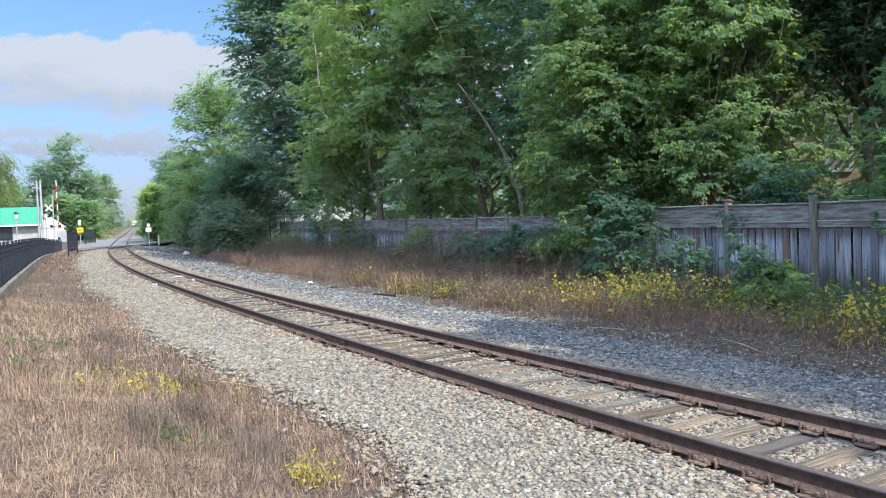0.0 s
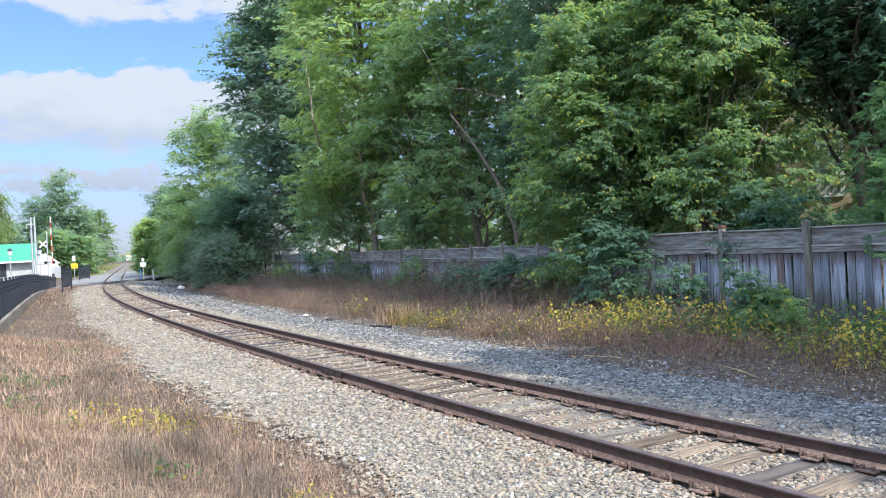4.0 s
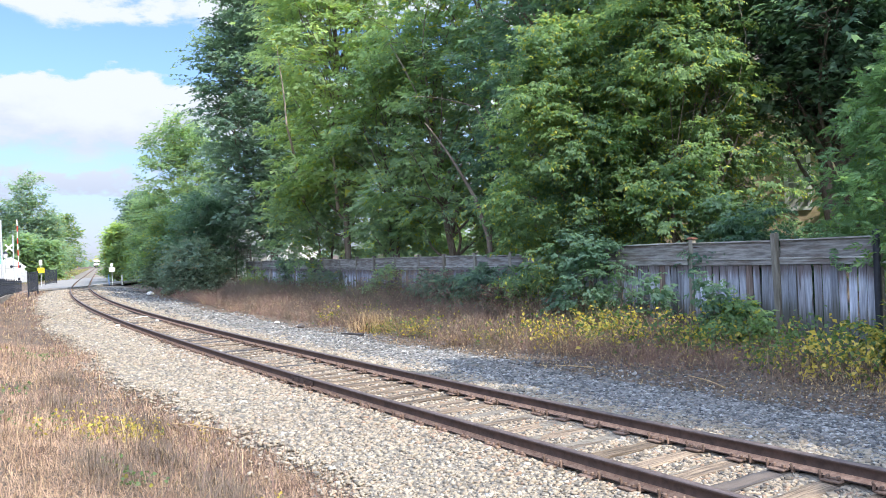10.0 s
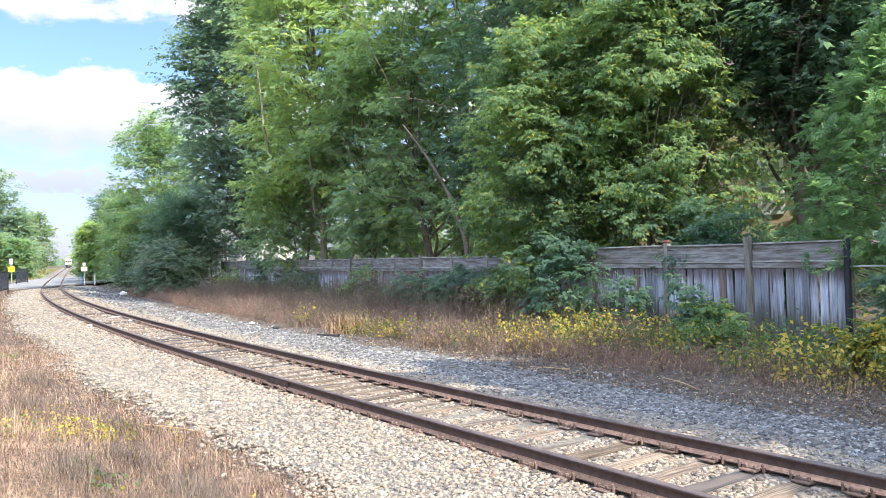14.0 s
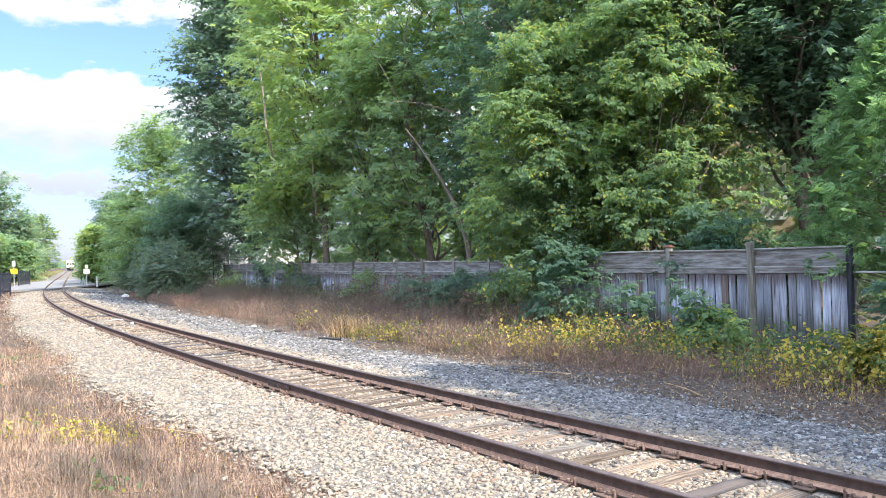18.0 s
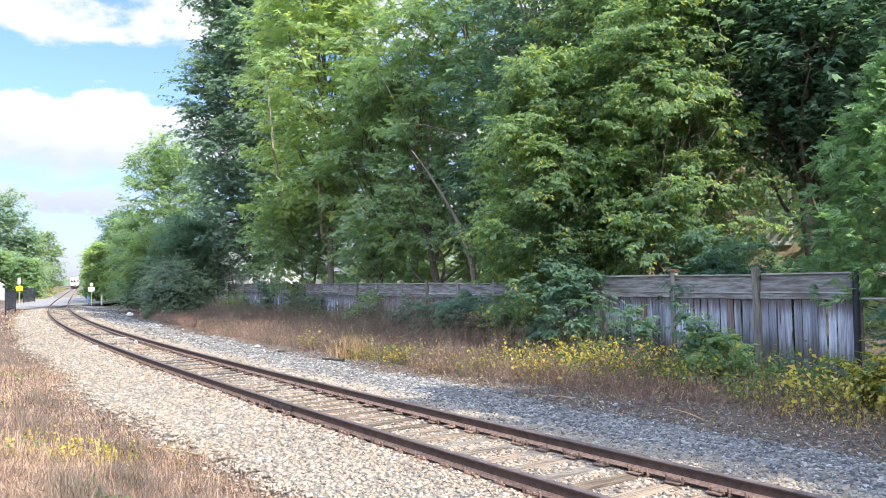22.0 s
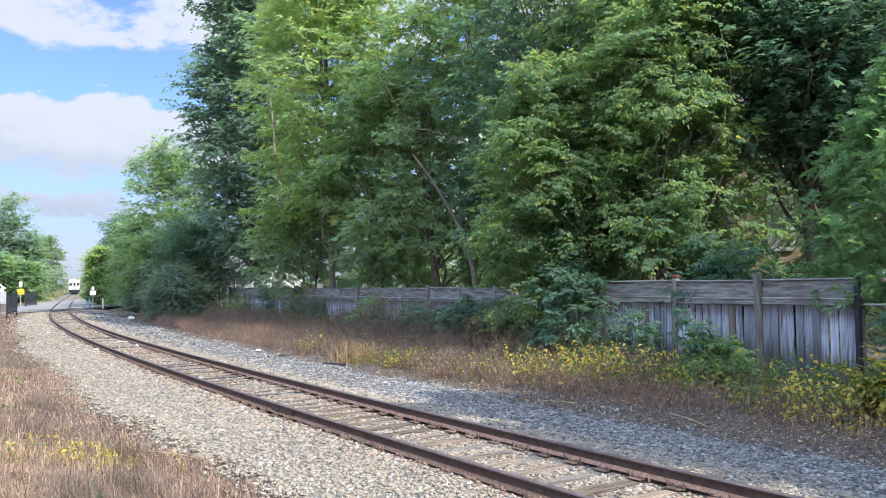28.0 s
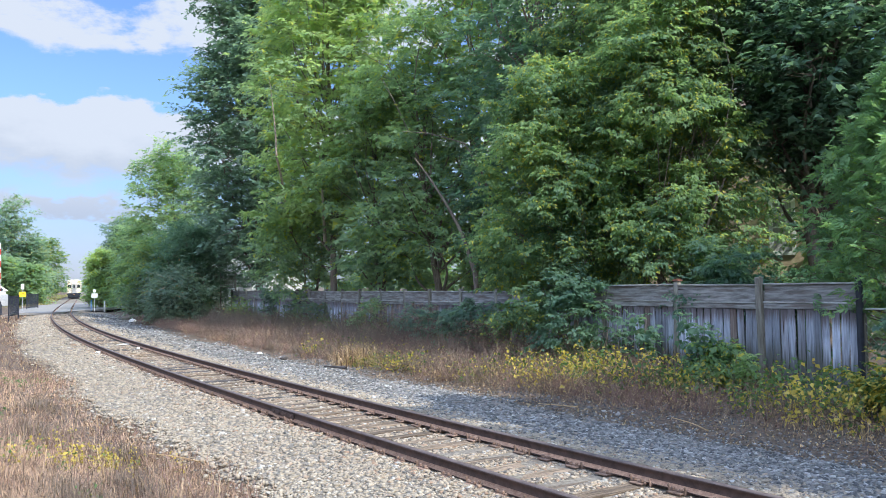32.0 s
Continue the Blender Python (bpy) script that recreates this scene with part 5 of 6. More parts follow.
    for o0, o1 in ((-20, -3.0), (3.6, 15)):
        s, o = field(14000, -330, 10, o0, o1)
        keep = (s < -30) | (o < -5)
        blades("verge_grass", "dry green and yellow verge grass beyond the crossing", s[keep & (s < -28)], o[keep & (s < -28)], VERGE, r, (0.2, 0.6), 0.4, 0.05)
    # yellowing leafy weeds
    s, o = clumped(340, S_NEAR - 17, S_NEAR - 1, 6.2, 8.2, -0.2, 8.0, 1.6)
    plants("yellow_weeds", "yellowing leafy weeds in a low thicket", s, o, WEEDYELLOW, r, (0.35, 1.0), 19, 0.083, 0.34, 0.13)
    s, o = clumped(210, S_NEAR - 15, S_NEAR - 1, 5.9, 7.8, -0.05, 20.0, 1.4)
    plants("yellow_weeds", "lemon-yellow leaves on branching weeds", s, o, WEEDLEMON, r, (0.5, 1.05), 12, 0.085, 0.34, 0.13)
    s, o = clumped(330, S_NEAR - 28, S_NEAR - 15, 5.4, 7.4, -0.05, 9.0)
    plants("yellow_weeds", "sparse yellowing weeds among dry stalks", s, o, WEEDYELLOW, r, (0.25, 0.75), 13, 0.075, 0.34, 0.13)
    s, o = clumped(170, S_NEAR - 15, S_NEAR - 1, 6.9, 8.8, -0.1, 10.0, 1.0)
    plants("green_weeds", "green leafy weeds before the fence", s, o, WEEDGREEN, r, (0.3, 0.95), 18, 0.095, 0.36, 0.15)
    s, o = clumped(190, S_NEAR - 64, S_NEAR - 15, 9.6, 11.1, 0.05, 11.0)
    plants("green_weeds", "green weeds and vines along the far fence", s, o, WEEDGREEN, r, (0.3, 1.0), 24, 0.10, 0.42, 0.22)
    # small weeds in the cut grass
    s, o = r.normal(S_NEAR - 10.9, 0.5, 44), r.normal(-4.05, 0.45, 44)
    plants("yellow_weeds", "small yellow-leaved weeds in the cut grass", s, o, WEEDLEMON, r, (0.10, 0.32), 17, 0.036, 0.38, 0.05)
    s, o = r.normal(S_NEAR - 6.5, 0.14, 20), r.normal(-3.62, 0.1, 20)
    plants("yellow_weeds", "small yellow-leaved weeds in the cut grass", s, o, WEEDLEMON, r, (0.12, 0.36), 18, 0.03, 0.42, 0.045)
    s, o = np.concatenate([r.normal(S_NEAR - 14.6, 0.4, 16), r.normal(S_NEAR - 22, 0.6, 18), r.normal(S_NEAR - 11.6, 0.6, 14), r.normal(S_NEAR - 8.4, 0.3, 7)]), np.concatenate([r.normal(-5.4, 0.3, 16), r.normal(-4.1, 0.4, 18), r.normal(-5.2, 0.4, 14), r.normal(-4.6, 0.3, 7)])
    plants("green_weeds", "low green weeds in the cut grass", s, o, WEEDGREEN, r, (0.04, 0.14), 10, 0.05, 0.5, 0.08)
    # a low yellow patch beside the golden tuft
    s, o = r.normal(S_NEAR - 20.6, 0.9, 75), r.normal(5.75, 0.35, 75)
    plants("yellow_weeds", "low yellow weeds beside the golden grass", s, o, WEEDYELLOW, r, (0.2, 0.6), 14, 0.07, 0.36, 0.13)


make_verge()


# ---- wooden fences ----
def make_fence(posts, label, z_top):
    """Posts at the given points; between them a wide top board, rails and upright planks."""
    r = random.Random(len(posts))
    fence = empty("wooden_fence", pose(posts[0][0], posts[0][1], 0), label, "fence")
    ox, oy = posts[0][0], posts[0][1]
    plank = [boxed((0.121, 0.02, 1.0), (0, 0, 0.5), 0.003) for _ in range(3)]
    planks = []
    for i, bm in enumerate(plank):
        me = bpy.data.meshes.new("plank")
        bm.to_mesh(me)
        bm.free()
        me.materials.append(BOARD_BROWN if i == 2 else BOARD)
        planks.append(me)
    for i, (x, y, ztop, cap) in enumerate(posts):
        nx, ny = (posts[i + 1] if i + 1 < len(posts) else posts[i - 1])[:2]
        a = math.degrees(math.atan2(ny - y, nx - x)) + (0 if i + 1 < len(posts) else 180)
        base = -0.45
        tilt = r.uniform(-1.2, 1.2)
        p = part("post", boxed((0.14, 0.14, ztop - base), (0, 0, (ztop - base) / 2), 0.012), POST, fence, m=pose(x - ox, y - oy, base, tilt, r.uniform(-1, 1), a))
        if cap:
            bm = boxed((0.2, 0.2, 0.035), (0, 0, 0), 0.008)
            box(bm, (0.15, 0.15, 0.03), (0, 0, 0.03), 0.01)
            part("post_cap", bm, surface("brown_cap", (0.16, 0.07, 0.05), (0.24, 0.11, 0.08), vary=0.1), p, "reddish brown wooden cap", m=pose(0, 0, ztop - base + 0.018))
        if i + 1 == len(posts):
            continue
        ln = math.hypot(nx - x, ny - y)
        top = z_top
        mx, my = (x + nx) / 2 - ox, (y + ny) / 2 - oy
        w = ln - 0.15
        sag = r.uniform(-0.01, 0.01)
        part("cap_rail", boxed((w, 0.13, 0.035), (0, 0, 0), 0.006), LEDGE, fence, m=pose(mx, my, top + sag, 0, r.uniform(-0.4, 0.4), a))
        part("top_board", boxed((w, 0.025, 0.37), (0, 0, 0), 0.005), RAILBOARD, fence, m=pose(mx, my, top - 0.205 + sag, 0, r.uniform(-0.4, 0.4), a))
        part("middle_rail", boxed((w, 0.17, 0.035), (0, 0, 0), 0.006), LEDGE, fence, m=pose(mx, my, top - 0.408 + sag, 0, 0, a))
        n = int(w / 0.185)
        c, s_ = math.cos(radians(a)), math.sin(radians(a))
        part("rail_face", boxed((w, 0.03, 0.12), (0, 0, 0), 0.005), RAILBOARD, fence, m=pose(mx - s_ * 0.05, my + c * 0.05, top - 0.488 + sag, 0, 0, a))
        for k in range(n):
            u = (k + 0.5) / n * w - w / 2
            h = top - 0.52 + 0.35 + r.uniform(-0.02, 0.0)
            d = r.uniform(-0.008, 0.008) + 0.02
            ob = part("plank", planks[2 if r.random() < 0.09 else k % 2], parent=fence, m=pose(mx + u * c - d * s_, my + u * s_ + d * c, -0.35, r.uniform(-0.5, 0.5), r.uniform(-0.7, 0.7), a + r.uniform(-1.5, 1.5)))
            ob.scale = (w / n / 0.135 * r.uniform(0.97, 1.0), 1, h)
    return fence


U31 = Vector((-math.sin(radians(31.0)), math.cos(radians(31.0))))
K = Vector((9.40, 15.93))
near_posts = []
for i in range(5):
    p = K + U31 * (0.0, 2.27, 4.68, 7.12, 9.56)[i]
    near_posts.append((p.x, p.y, 2.0 if i == 0 else (2.10, 2.03, 1.98, 1.95)[i - 1], i == 2))
make_fence(near_posts, "weathered grey wooden fence with vertical planks and a top board", 1.94)
S_C = S_NEAR - 16.5
far_posts = []
for i in range(-2, 20):
    p = on_track(S_C - i * 2.38, 11.55)
    far_posts.append((p.x, p.y, 1.86, False))
make_fence(far_posts, "weathered grey wooden fence half hidden by weeds and leaves", 1.75)


def make_chain_link():
    p = K - U31 * 0.02 + Vector((-0.10, -0.06))
    thing = empty("chain_link_fence", pose(p.x, p.y, -0.35), "chain-link fence with a black steel end post", "fence")
    bm = rodded(((0, 0, 0), (0, 0, 2.38), 0.07), sides=14)
    bmesh.ops.create_uvsphere(bm, u_segments=12, v_segments=6, radius=0.073, matrix=Matrix.Translation((0, 0, 2.38)))
    part("post", bm, BLACK, thing, "black steel post")
    bm = bmesh.new()
    w = U31 * -1
    for i in range(24):
        for d in (-1, 1):
            lo, hi = 0.1, 3.9
            q0 = lo + i * 0.16
            q1 = q0 + d * 1.7
            za, zb = 0.05, 1.75
            if q1 < lo:
                zb = za + (zb - za) * (q0 - lo) / (q0 - q1)
                q1 = lo
            if q1 > hi:
                zb = za + (zb - za) * (hi - q0) / (q1 - q0)
                q1 = hi
            if abs(q1 - q0) > 0.05:
                rod(bm, (w.x * q0, w.y * q0, za), (w.x * q1, w.y * q1, zb), 0.003, sides=4)
    part("mesh", bm, GALV, thing)
    part("top_rail", rodded(((w.x * 0.05, w.y * 0.05, 1.78), (w.x * 3.9, w.y * 3.9, 1.78), 0.02)), GALV, thing)


make_chain_link()


# ---- house behind the trees ----
def make_house(turn, reach, width, depth, eaves, ridge, wall_mat, label, windows, facing, upper=None):
    x, y = polar(turn, reach)
    house = empty("house", pose(x, y, -0.2, 0, 0, facing), label, "house")
    bm = boxed((width, depth, eaves), (0, 0, eaves / 2))
    part("wall", bm, wall_mat, house)
    # siding courses on the face towards the line
    n = int(eaves / 0.13)
    bm = bmesh.new()
    for i in range(n):
        box(bm, (width, 0.02, 0.118), (0, -depth / 2 - 0.008, 0.07 + i * 0.13), 0.004)
    part("siding", bm, wall_mat, house)
    bm = bmesh.new()
    e = 0.4
    v = [bm.verts.new(c) for c in ((-width / 2 - e, -depth / 2 - e, eaves - 0.1), (width / 2 + e, -depth / 2 - e, eaves - 0.1), (width / 2 + e, depth / 2 + e, eaves - 0.1), (-width / 2 - e, depth / 2 + e, eaves - 0.1),
                                   (0, -depth / 2 - e, ridge), (0, depth / 2 + e, ridge))]
    for f in ((0, 4, 5, 3), (1, 2, 5, 4)):
        bm.faces.new([v[i] for i in f])
    ret = bmesh.ops.solidify(bm, geom=bm.faces[:], thickness=0.18)
    part("roof", bm, SHINGLE, house)
    bm = bmesh.new()
    g = [bm.verts.new(c) for c in ((-width / 2, -depth / 2, eaves), (width / 2, -depth / 2, eaves), (0, -depth / 2, ridge - 0.15), (-width / 2, -depth / 2 + 0.2, eaves), (width / 2, -depth / 2 + 0.2, eaves), (0, -depth / 2 + 0.2, ridge - 0.15))]
    for f in ((0, 1, 2), (5, 4, 3), (0, 3, 4, 1), (1, 4, 5, 2), (2, 5, 3, 0)):
        bm.faces.new([g[i] for i in f])
    part("gable", bm, upper or wall_mat, house)
    for wx, wz, ww, wh in windows:
        bm = bmesh.new()
        for sx in (-1, 1):
            box(bm, (0.16, 0.08, wh + 0.3), (sx * (ww / 2 + 0.08), 0, 0), 0.01)
            box(bm, (ww, 0.08, 0.15), (0, 0, sx * (wh / 2 + 0.075)), 0.01)
        box(bm, (ww, 0.05, 0.06), (0, 0, 0), 0.005)
        w_ = part("window", bm, WHITE, house, m=pose(wx, -depth / 2 - 0.05, wz))
        part("pane", boxed((ww, 0.02, wh), (0, 0.02, 0)), CURTAIN, w_)
    return house


make_house(23.5, 40, 9.0, 8.0, 8.2, 12.5, SIDING, "tan house with white window trim and pinkish gable behind trees", [(1.65, 4.4, 0.7, 2.0), (-1.6, 4.4, 0.9, 2.0), (-2.6, 7.0, 0.9, 1.3)], -24, PINKSIDE)
make_house(-9.2, 76, 7.0, 8.0, 4.2, 6.8, WHITE, "white house glimpsed between trees behind the fence", [(-1.5, 2.4, 1.2, 1.2), (1.5, 2.4, 1.2, 1.2)], 10)


def make_lattice():
    x, y = polar(-11.45, 63.6)
    t = empty("lattice_panel", pose(x, y, 0.0, 0, 0, 14), "dark weathered garden lattice panel above the fence", "lattice")
    for u in (-0.55, 0.55):
        part("post", boxed((0.09, 0.09, 3.5), (u, 0, 1.35), 0.01), POST, t)
    for i in range(7):
        part("slat", boxed((0.05, 0.015, 1.05), (-0.45 + i * 0.15, 0, 2.5)), POST, t)
        part("slat", boxed((1.1, 0.015, 0.05), (0, 0.02, 2.03 + i * 0.155)), POST, t)


make_lattice()


def make_bits():
    """Small things lying along the track."""
    r = random.Random(12)
    chalk = surface("pale_limestone", (0.55, 0.54, 0.52), (0.75, 0.74, 0.72), scale=12, rough=0.85, bump=0.3)
    for s, o, z, size, text in ((-33.4, 0.45, -0.16, (0.5, 0.16, 0.06), "flat pale stone lying between the rails"), (-30.7, 0.55, -0.15, (0.16, 0.13, 0.10), "white stone lying against the rail"), (-29.9, -0.9, -0.18, (0.12, 0.34, 0.10), "white stone lying against the rail"),
                                (-63.5, 4.6, -0.36, (0.5, 0.4, 0.35), "pale boulder beside the bushes"), (-28.0, 4.2, -0.36, (0.3, 0.22, 0.12), "pale stone beside the weeds"), (-26.0, 4.4, -0.38, (0.35, 0.2, 0.16), "dark lump beside the weeds")):
        bm = bmesh.new()
        bmesh.ops.create_icosphere(bm, subdivisions=2, radius=0.5)
        for v in bm.verts:
            v.co *= r.uniform(0.8, 1.12)
        bmesh.ops.transform(bm, matrix=Matrix.Diagonal((*size, 1)), verts=bm.verts)
        p = on_track(S_NEAR + s, o)
        ob = part("stone", bm, TIE_DARK if "dark" in text else chalk, m=pose(p.x, p.y, z, 0, 0, r.uniform(0, 360)))
        tagged(ob, text, "stone")
    for s, o, ln, rad, text in ((-21.6, 4.35, 0.75, 0.045, "dark rotten branch lying on the ballast edge"), (-10.9, -3.0, 0.9, 0.012, "thin dry stick lying on the stones"), (-9.0, 5.0, 1.1, 0.012, "thin dry stick lying on the litter"), (-12.0, 4.7, 0.8, 0.012, "thin dry stick lying on the litter")):
        p = on_track(S_NEAR + s, o)
        v, f = join([tube((-ln / 2, 0, 0), (ln / 2, 0.05, 0.03), rad, rad * 0.6, np.random.RandomState(3), 0.04, 8, 7)])
        ob = part("stick" if rad < 0.04 else "branch", mesh_of("stick", v, f, TIE_DARK if rad > 0.04 else STRAW, smooth_faces=True), m=pose(p.x, p.y, float(lay(o)) + rad + 0.01, 0, 0, heading(S_NEAR + s) + 90 + r.uniform(-40, 40)))
        tagged(ob, text, "branch")


make_bits()


# ---- left of the line ----
def make_iron_fence():
    """Black picket fence on a timber edging, curving along the path."""
    fence = empty("iron_fence", pose(0, 0, 0), "black iron picket fence on a weathered timber edging", "fence")
    # each: turn from +y, reach, height of its foot
    bends = [(-34.0, 14.0, 0.4), (-31.0, 18.5, 0.36), (-28.9, 24.0, 0.29), (-28.15, 30, 0.23), (-27.5, 37, 0.18), (-26.95, 46, 0.11), (-26.5, 57, 0.0), (-26.05, 70, -0.2), (-25.5, 84, -0.5), (-25.1, 92, -0.65)]
    pts = [(*polar(a_, d_), z_) for a_, d_, z_ in bends]
    line = []
    for a, b in zip(pts, pts[1:]):
        a, b = Vector(a), Vector(b)
        n = max(1, round((b - a).length / 2.2))
        for i in range(n):
            line.append(a + (b - a) * i / n)
    line.append(Vector(pts[-1]))
    picket = bpy.data.meshes.new("picket")
    bm = boxed((0.02, 0.02, 1.06), (0, 0, 0.53))
    bmesh.ops.create_cone(bm, cap_ends=True, segments=4, radius1=0.028, radius2=0.0, depth=0.12, matrix=Matrix.Translation((0, 0, 1.11)))
    bm.to_mesh(picket)
    bm.free()
    picket.materials.append(BLACK)
    for a, b in zip(line, line[1:]):
        w = b - a
        ang = math.degrees(math.atan2(w.y, w.x))
        mid = (a + b) / 2
        dip = -math.degrees(math.atan2(w.z, math.hypot(w.x, w.y)))
        p = part("post", boxed((0.06, 0.06, 1.4), (0, 0, 0.6), 0.006), BLACK, fence, m=pose(a.x, a.y, a.z, 0, 0, ang))
        bm = bmesh.new()
        bmesh.ops.create_icosphere(bm, subdivisions=1, radius=0.06, matrix=Matrix.Translation((0, 0, 1.33)))
        part("finial", bm, BLACK, p)
        for z in (0.20, 0.92, 1.06):
            part("rail", boxed((w.length, 0.03, 0.04)), BLACK, fence, m=pose(mid.x, mid.y, mid.z + z, 0, dip, ang))
        n = int(w.length / (0.16 if math.hypot(a.x, a.y) < 50 else 0.3))
        for i in range(1, n):
            q = a + w * i / n
            part("picket", picket, parent=fence, m=pose(q.x, q.y, q.z + 0.12, 0, 0, ang))
        part("timber_edge", boxed((w.length + 0.02, 0.2, 0.55), (0, 0, 0), 0.02), CURBWOOD, fence, m=pose(mid.x + 0.03, mid.y, mid.z - 0.16, 0, dip, ang))


make_iron_fence()


def make_gate(turn, reach, length, label, along):
    x, y = polar(turn, reach)
    gate = empty("barrier_fence", pose(x, y, 0.0, 0, 0, along), label, "fence")
    for u in (0, length):
        part("post", boxed((0.09, 0.09, 2.0), (u, 0, 0.65), 0.01), BLACK, gate)
    for z in (0.2, 1.5):
        part("rail", boxed((length, 0.045, 0.05), (length / 2, 0, z)), BLACK, gate)
    n = int(length / 0.24)
    for i in range(1, n):
        part("picket", boxed((0.03, 0.03, 1.5), (length * i / n, 0, 0.82)), BLACK, gate)


make_gate(-24.75, 69, 4.5, "black iron maze fence at the path crossing", 106)
make_gate(-23.75, 97, 6.0, "black iron maze fence beyond the road", 103)


def make_sign(turn, reach, name, label, category, height, plates, post_mat=None):
    """A thin post with plates: width, height, centre above ground, material, name."""
    x, y = polar(turn, reach)
    sign = empty(name, pose(x, y, -0.15, 0, 0, -turn), label, category)
    part("post", rodded(((0, 0, 0), (0, 0, height), 0.035)), post_mat or GALV, sign)
    for w, h, z, m_, n_ in plates:
        part(n_, boxed((w, 0.02, h), (0, -0.05, z), 0.004), m_, sign)


DARKBAR = surface("sign_lettering", (0.03, 0.03, 0.03), (0.05, 0.05, 0.05))
make_sign(-24.0, 90, "warning_sign", "yellow warning sign under a small white plate on a post", "sign", 2.7, [(0.62, 0.50, 1.75, YELLOW, "yellow_plate"), (0.32, 0.05, 1.84, DARKBAR, "lettering"), (0.36, 0.05, 1.70, DARKBAR, "lettering"), (0.28, 0.5, 2.5, WHITE, "white_plate")])
make_sign(-19.85, 86, "track_sign", "white double plate on a thin metal post", "sign", 2.2, [(0.55, 0.42, 1.55, WHITE, "white_plate"), (0.25, 0.3, 2.0, WHITE, "small_plate")])
x, y = polar(-20.05, 87)
part("marker_post", rodded(((0, 0, 0), (0, 0, 1.1), 0.035)), BLUE, m=pose(x, y, -0.15))
tagged(bpy.data.objects["marker_post"], "slim blue marker post by the crossing", "post")
x, y = polar(-19.25, 85)
part("bollard", rodded(((0, 0, 0), (0, 0, 1.0), 0.075), sides=14), GALV, m=pose(x, y, -0.15))
tagged(bpy.data.objects["bollard"], "short white bollard by the crossing", "post")


def make_signal(turn, reach):
    """Level crossing signal: mast, crossbuck, flashing lamps and a raised gate arm."""
    x, y = polar(turn, reach)
    t = empty("crossing_signal", pose(x, y, -0.1, 0, 0, -turn), "level crossing signal with crossbuck and raised barrier arm", "crossing signal")
    part("mast", rodded(((0, 0, 0), (0, 0, 6.4), 0.09)), GALV, t)
    for a in (45, -45):
        part("crossbuck_blade", boxed((1.2, 0.03, 0.2)), WHITE, t, m=pose(-0.5, -0.14, 4.7, 0, a, 0))
    part("lamp_bar", boxed((1.1, 0.06, 0.06), (0.2, -0.1, 2.2)), BLACK, t)
    for u in (-0.3, 0.7):
        part("lamp_hood", rodded(((u, -0.3, 2.2), (u, -0.08, 2.2), 0.2), sides=14), BLACK, t)
    part("arm_box", boxed((0.4, 0.5, 0.9), (0.55, 0, 1.1), 0.03), GALV, t)
    for i in range(9):
        part("barrier_arm", boxed((0.11, 0.05, 0.8), (0.55, -0.3, 1.6 + i * 0.8)), REDP if i % 2 else WHITE, t)
    part("counterweight", boxed((0.3, 0.2, 0.5), (0.55, 0.2, 0.6), 0.02), BLACK, t)
    part("control_cabinet", boxed((1.0, 0.8, 1.6), (1.0, 1.2, 0.8), 0.03), GALV, t)


make_signal(-25.5, 122)


def make_pole(turn, reach, height, label, name="utility_pole", r0=0.16, mat_=None, arm=False):
    x, y = polar(turn, reach)
    t = empty(name, pose(x, y, -0.2, 0, 0, -turn), label, "pole")
    part("shaft", rodded(((0, 0, 0), (0, 0, height), r0, r0 * 0.7), sides=12), mat_ or GALV, t)
    if arm:
        part("hook", rodded(((0, 0, height - 1.0), (-0.9, 0, height - 0.9), 0.06), ((-0.9, 0, height - 0.9), (-0.9, 0, height - 1.4), 0.05)), GALV, t)
    return t


make_pole(-26.15, 112, 8.0, "pale grey metal pole", arm=True)
make_pole(-26.35, 112.5, 8.0, "pale grey metal pole")


def make_lamp(turn, reach):
    x, y = polar(turn, reach)
    t = empty("street_lamp", pose(x, y, -0.2), "short lantern street lamp", "lamp")
    part("post", rodded(((0, 0, 0), (0, 0, 3.4), 0.07)), GALV, t)
    part("lantern", rodded(((0, 0, 3.4), (0, 0, 3.95), 0.2, 0.3)), WHITE, t)
    part("cap", rodded(((0, 0, 3.95), (0, 0, 4.25), 0.36, 0.05)), BLACK, t)


make_lamp(-25.95, 116)
make_lamp(-27.6, 112)


def make_low_building():
    x, y = polar(-30.3, 132)
    b = empty("station_building", pose(x, y, -0.2, 0, 0, 27), "long low white building with green metal roof", "building")
    part("wall", boxed((18, 9, 2.9), (0, 0, 1.45)), SHADED_WALL, b)
    bm = bmesh.new()
    pr = [(-5.4, 2.7), (0, 5.2), (5.4, 2.7), (5.4, 2.5), (-5.4, 2.5)]
    va = [bm.verts.new((-9.5, p[0], p[1])) for p in pr]
    vb = [bm.verts.new((9.5, p[0], p[1])) for p in pr]
    for i in range(5):
        bm.faces.new((va[i], va[(i + 1) % 5], vb[(i + 1) % 5], vb[i]))
    bm.faces.new(va[::-1])
    bm.faces.new(vb)
    bmesh.ops.recalc_face_normals(bm, faces=bm.faces)
    part("roof", bm, GREENROOF, b, "green metal roof")
    part("fascia", boxed((19.1, 0.1, 0.25), (0, -5.42, 2.6)), WHITE, b)
    for u in (-1.0, 4.0):
        w = part("window", boxed((3.4, 0.12, 1.8), (u, -4.52, 1.5)), BLACK, b)
        part("pane", boxed((3.1, 0.04, 1.5), (u, -4.6, 1.5)), PANE, w)
    part("red_sign", boxed((2.0, 0.1, 0.4), (-6.0, -4.6, 2.3)), REDP, b)


make_low_building()


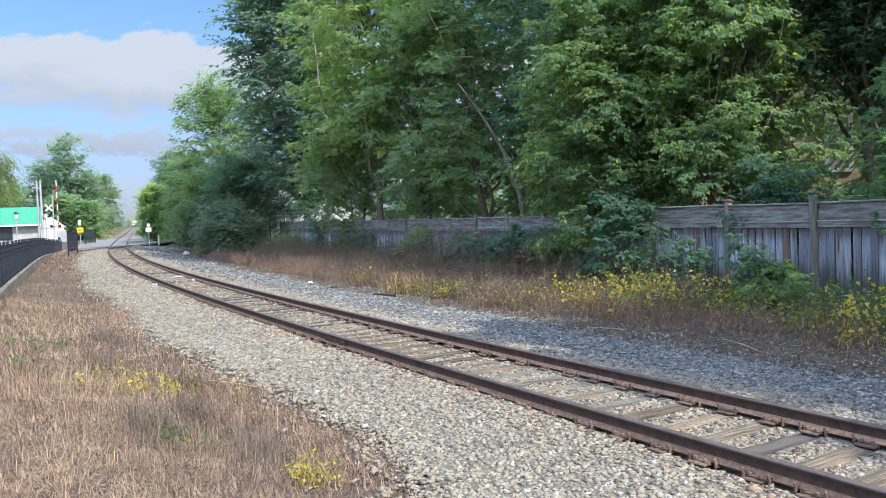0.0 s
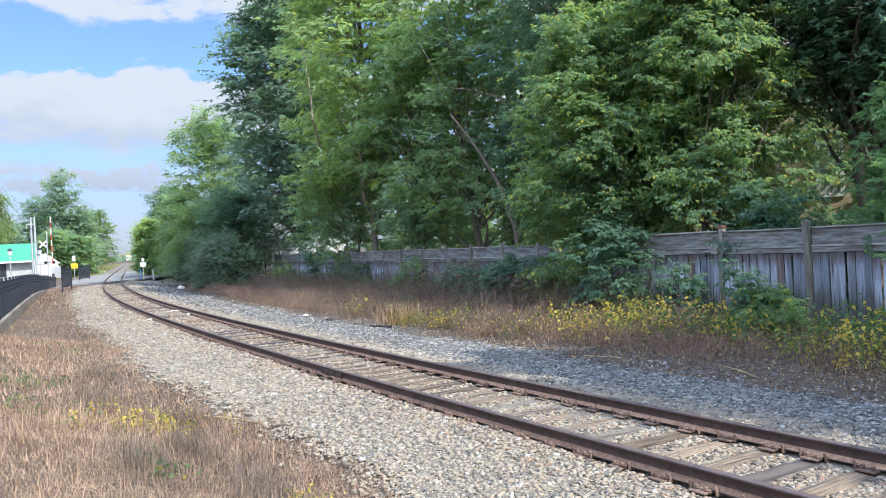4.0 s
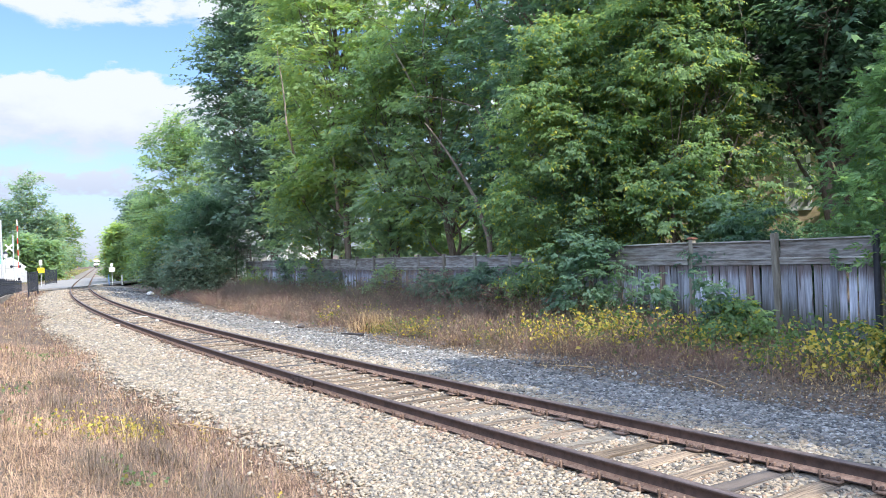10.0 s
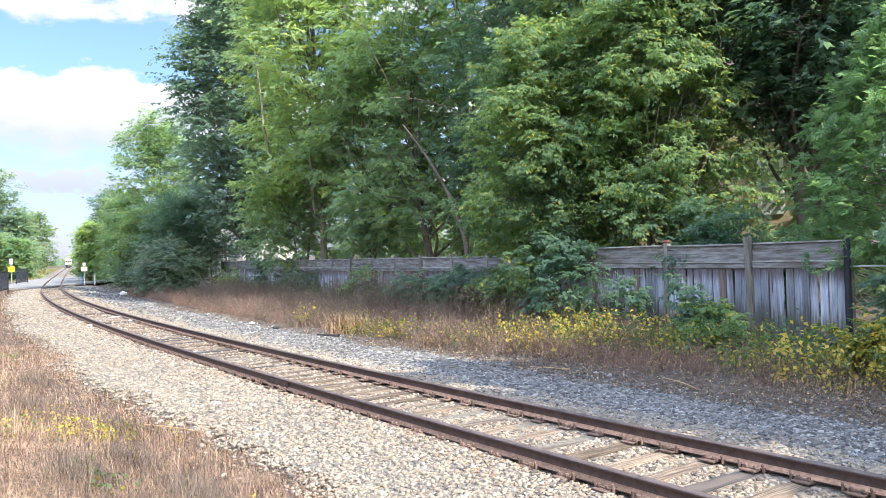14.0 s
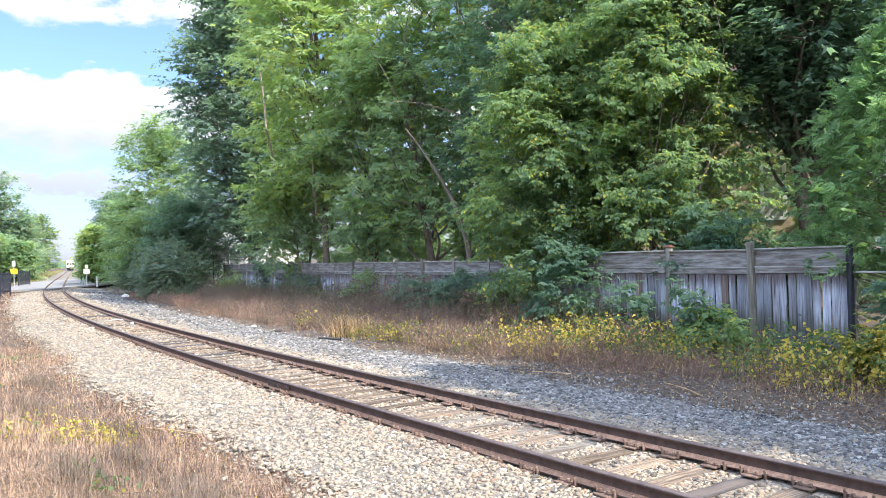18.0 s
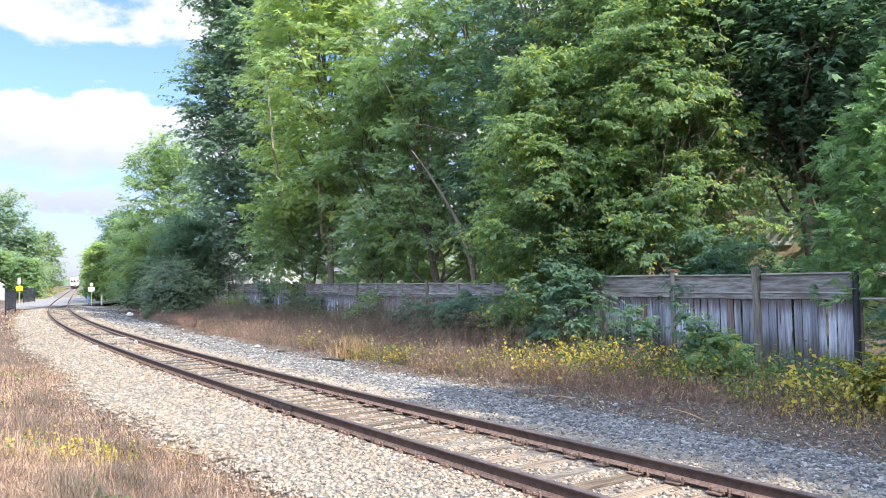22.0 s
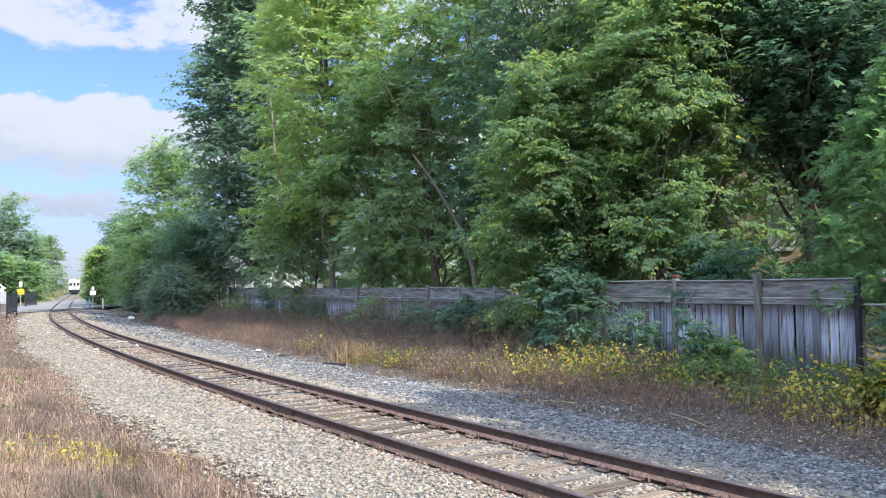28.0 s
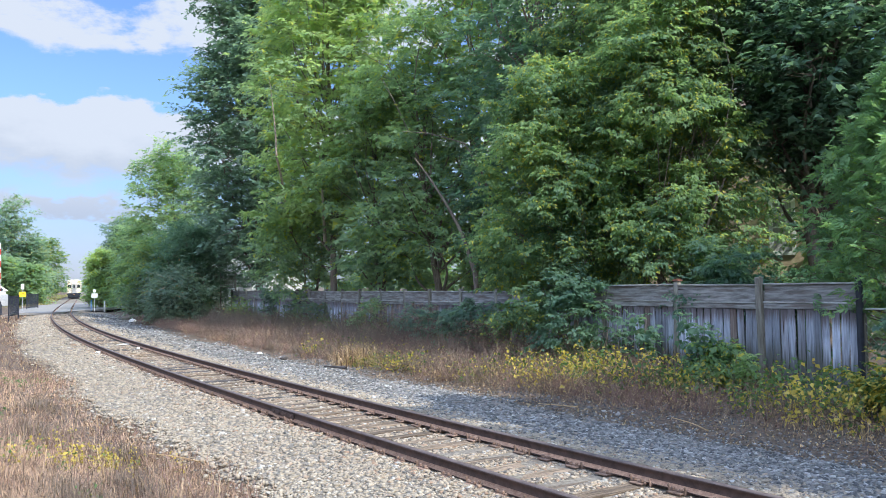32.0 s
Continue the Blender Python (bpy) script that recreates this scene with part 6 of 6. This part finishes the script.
def make_shed():
    x, y = polar(-25.75, 140)
    b = empty("shed", pose(x, y, -0.2, 0, 0, 35), "small white shed with gable roof", "shed")
    part("wall", boxed((3.4, 4.0, 2.3), (0, 0, 1.15)), WHITE, b)
    bm = bmesh.new()
    pr = [(-1.95, 2.2), (0, 3.7), (1.95, 2.2), (1.95, 2.1), (-1.95, 2.1)]
    va = [bm.verts.new((p[0], -2.1, p[1])) for p in pr]
    vb = [bm.verts.new((p[0], 2.1, p[1])) for p in pr]
    for i in range(5):
        bm.faces.new((va[i], va[(i + 1) % 5], vb[(i + 1) % 5], vb[i]))
    bm.faces.new(va[::-1])
    bm.faces.new(vb)
    bmesh.ops.recalc_face_normals(bm, faces=bm.faces)
    part("roof", bm, WHITE, b)


make_shed()


# ---- train ----
def make_train():
    train = empty("passenger_train", pose(0, 0, 0), "cream passenger train coming along the track", "train")
    L, W2 = 26.0, 1.52
    prof = [(-W2, 1.05), (-W2, 3.80), (-W2 + 0.07, 4.02), (-W2 + 0.28, 4.20), (-0.8, 4.30), (0.8, 4.30), (W2 - 0.28, 4.20), (W2 - 0.07, 4.02), (W2, 3.80), (W2, 1.05)]
    for car in range(3):
        bm = bmesh.new()
        y0 = car * (L + 0.8)
        rings = []
        for y, k in ((y0, 0.97), (y0 + 0.25, 1.0), (y0 + L - 0.25, 1.0), (y0 + L, 0.97)):
            rings.append([bm.verts.new((px * k, y, 1.05 + (pz - 1.05) * (k if pz > 3.5 else 1))) for px, pz in prof])
        for a, b in zip(rings, rings[1:]):
            for i in range(len(prof)):
                bm.faces.new((a[i], a[(i + 1) % len(prof)], b[(i + 1) % len(prof)], b[i]))
        bm.faces.new(rings[0][::-1])
        bm.faces.new(rings[-1])
        bmesh.ops.recalc_face_normals(bm, faces=bm.faces)
        body = part("car_body", bm, CREAM, train)
        part("underframe", boxed((2.7, L - 1, 0.45), (0, y0 + L / 2, 0.82), 0.03), BLACK, train)
        for side in (-1, 1):
            for i in range(9):
                part("window", boxed((0.04, 1.5, 0.75), (side * (W2 + 0.005), y0 + 3.4 + i * 2.4, 2.55), 0.01), PANE, body)
        for yb in (y0 + 3.6, y0 + L - 3.6):
            bogie = part("bogie", boxed((2.2, 2.9, 0.35), (0, yb, 0.6), 0.04), BLACK, train)
            for dy in (-1.2, 1.2):
                for side in (-1, 1):
                    part("wheel", rodded(((side * 0.68, yb + dy, 0.46), (side * 0.82, yb + dy, 0.46), 0.46), sides=18), RAIL, bogie)
    # the leading end
    door = part("end_door", boxed((0.80, 0.06, 2.15), (0, -0.04, 2.2), 0.02), STEELS, train, "steel end door")
    part("door_window", boxed((0.42, 0.04, 0.75), (0, -0.075, 2.75), 0.01), PANE, door)
    for side in (-1, 1):
        w = part("cab_window", boxed((0.68, 0.05, 0.72), (side * 0.98, -0.03, 2.72), 0.02), PANE, train)
        part("door_post", boxed((0.10, 0.10, 2.4), (side * 0.47, -0.06, 2.2), 0.02), STEELS, train)
        part("headlight", rodded(((side * 0.98, -0.06, 1.55), (side * 0.98, 0.02, 1.55), 0.13), sides=14), glow("headlight_lamp", (1.0, 0.78, 0.5), 6.0), train)
        part("marker_lamp", rodded(((side * 1.2, -0.05, 3.45), (side * 1.2, 0.03, 3.45), 0.08), sides=12), REDP, train)
        part("grab_iron", rodded(((side * 1.38, -0.06, 1.2), (side * 1.38, -0.06, 2.2), 0.02), sides=6), GALV, train)
    part("end_beam", boxed((2.9, 0.22, 0.42), (0, -0.02, 0.98), 0.03), BLACK, train)
    part("pilot", boxed((2.6, 0.14, 0.5), (0, 0.0, 0.42), 0.05), BLACK, train, "black steel pilot plate")
    part("coupler", boxed((0.3, 0.7, 0.28), (0, -0.35, 0.86), 0.05), RUST, train)
    for u in (-0.16, 0.16):
        part("roof_headlight", rodded(((u, -0.09, 3.55), (u, 0.02, 3.55), 0.13), sides=14), glow("bright_headlight", (1.0, 0.72, 0.5), 14.0), train)
    part("roof_horn", rodded(((0.0, 0.3, 4.35), (0.0, 0.8, 4.42), 0.09, 0.04), sides=10), STEELS, train)
    return train


train = make_train()


def motions():
    rows = []
    for t in (0.0, 4.0, 8.0, 12.0, 16.0, 20.0, 24.0, 28.0, 32.0):
        reach = 205.0 + 12.4 * (32.0 - t)
        s = -(reach - math.hypot(_X0, _Y0))
        p = on_track(s, 0.0)
        rows.append((t, pose(p.x, p.y, 0.0, 0, 0, math.degrees(BACK_WAY))))
    walk(train, rows)


motions()
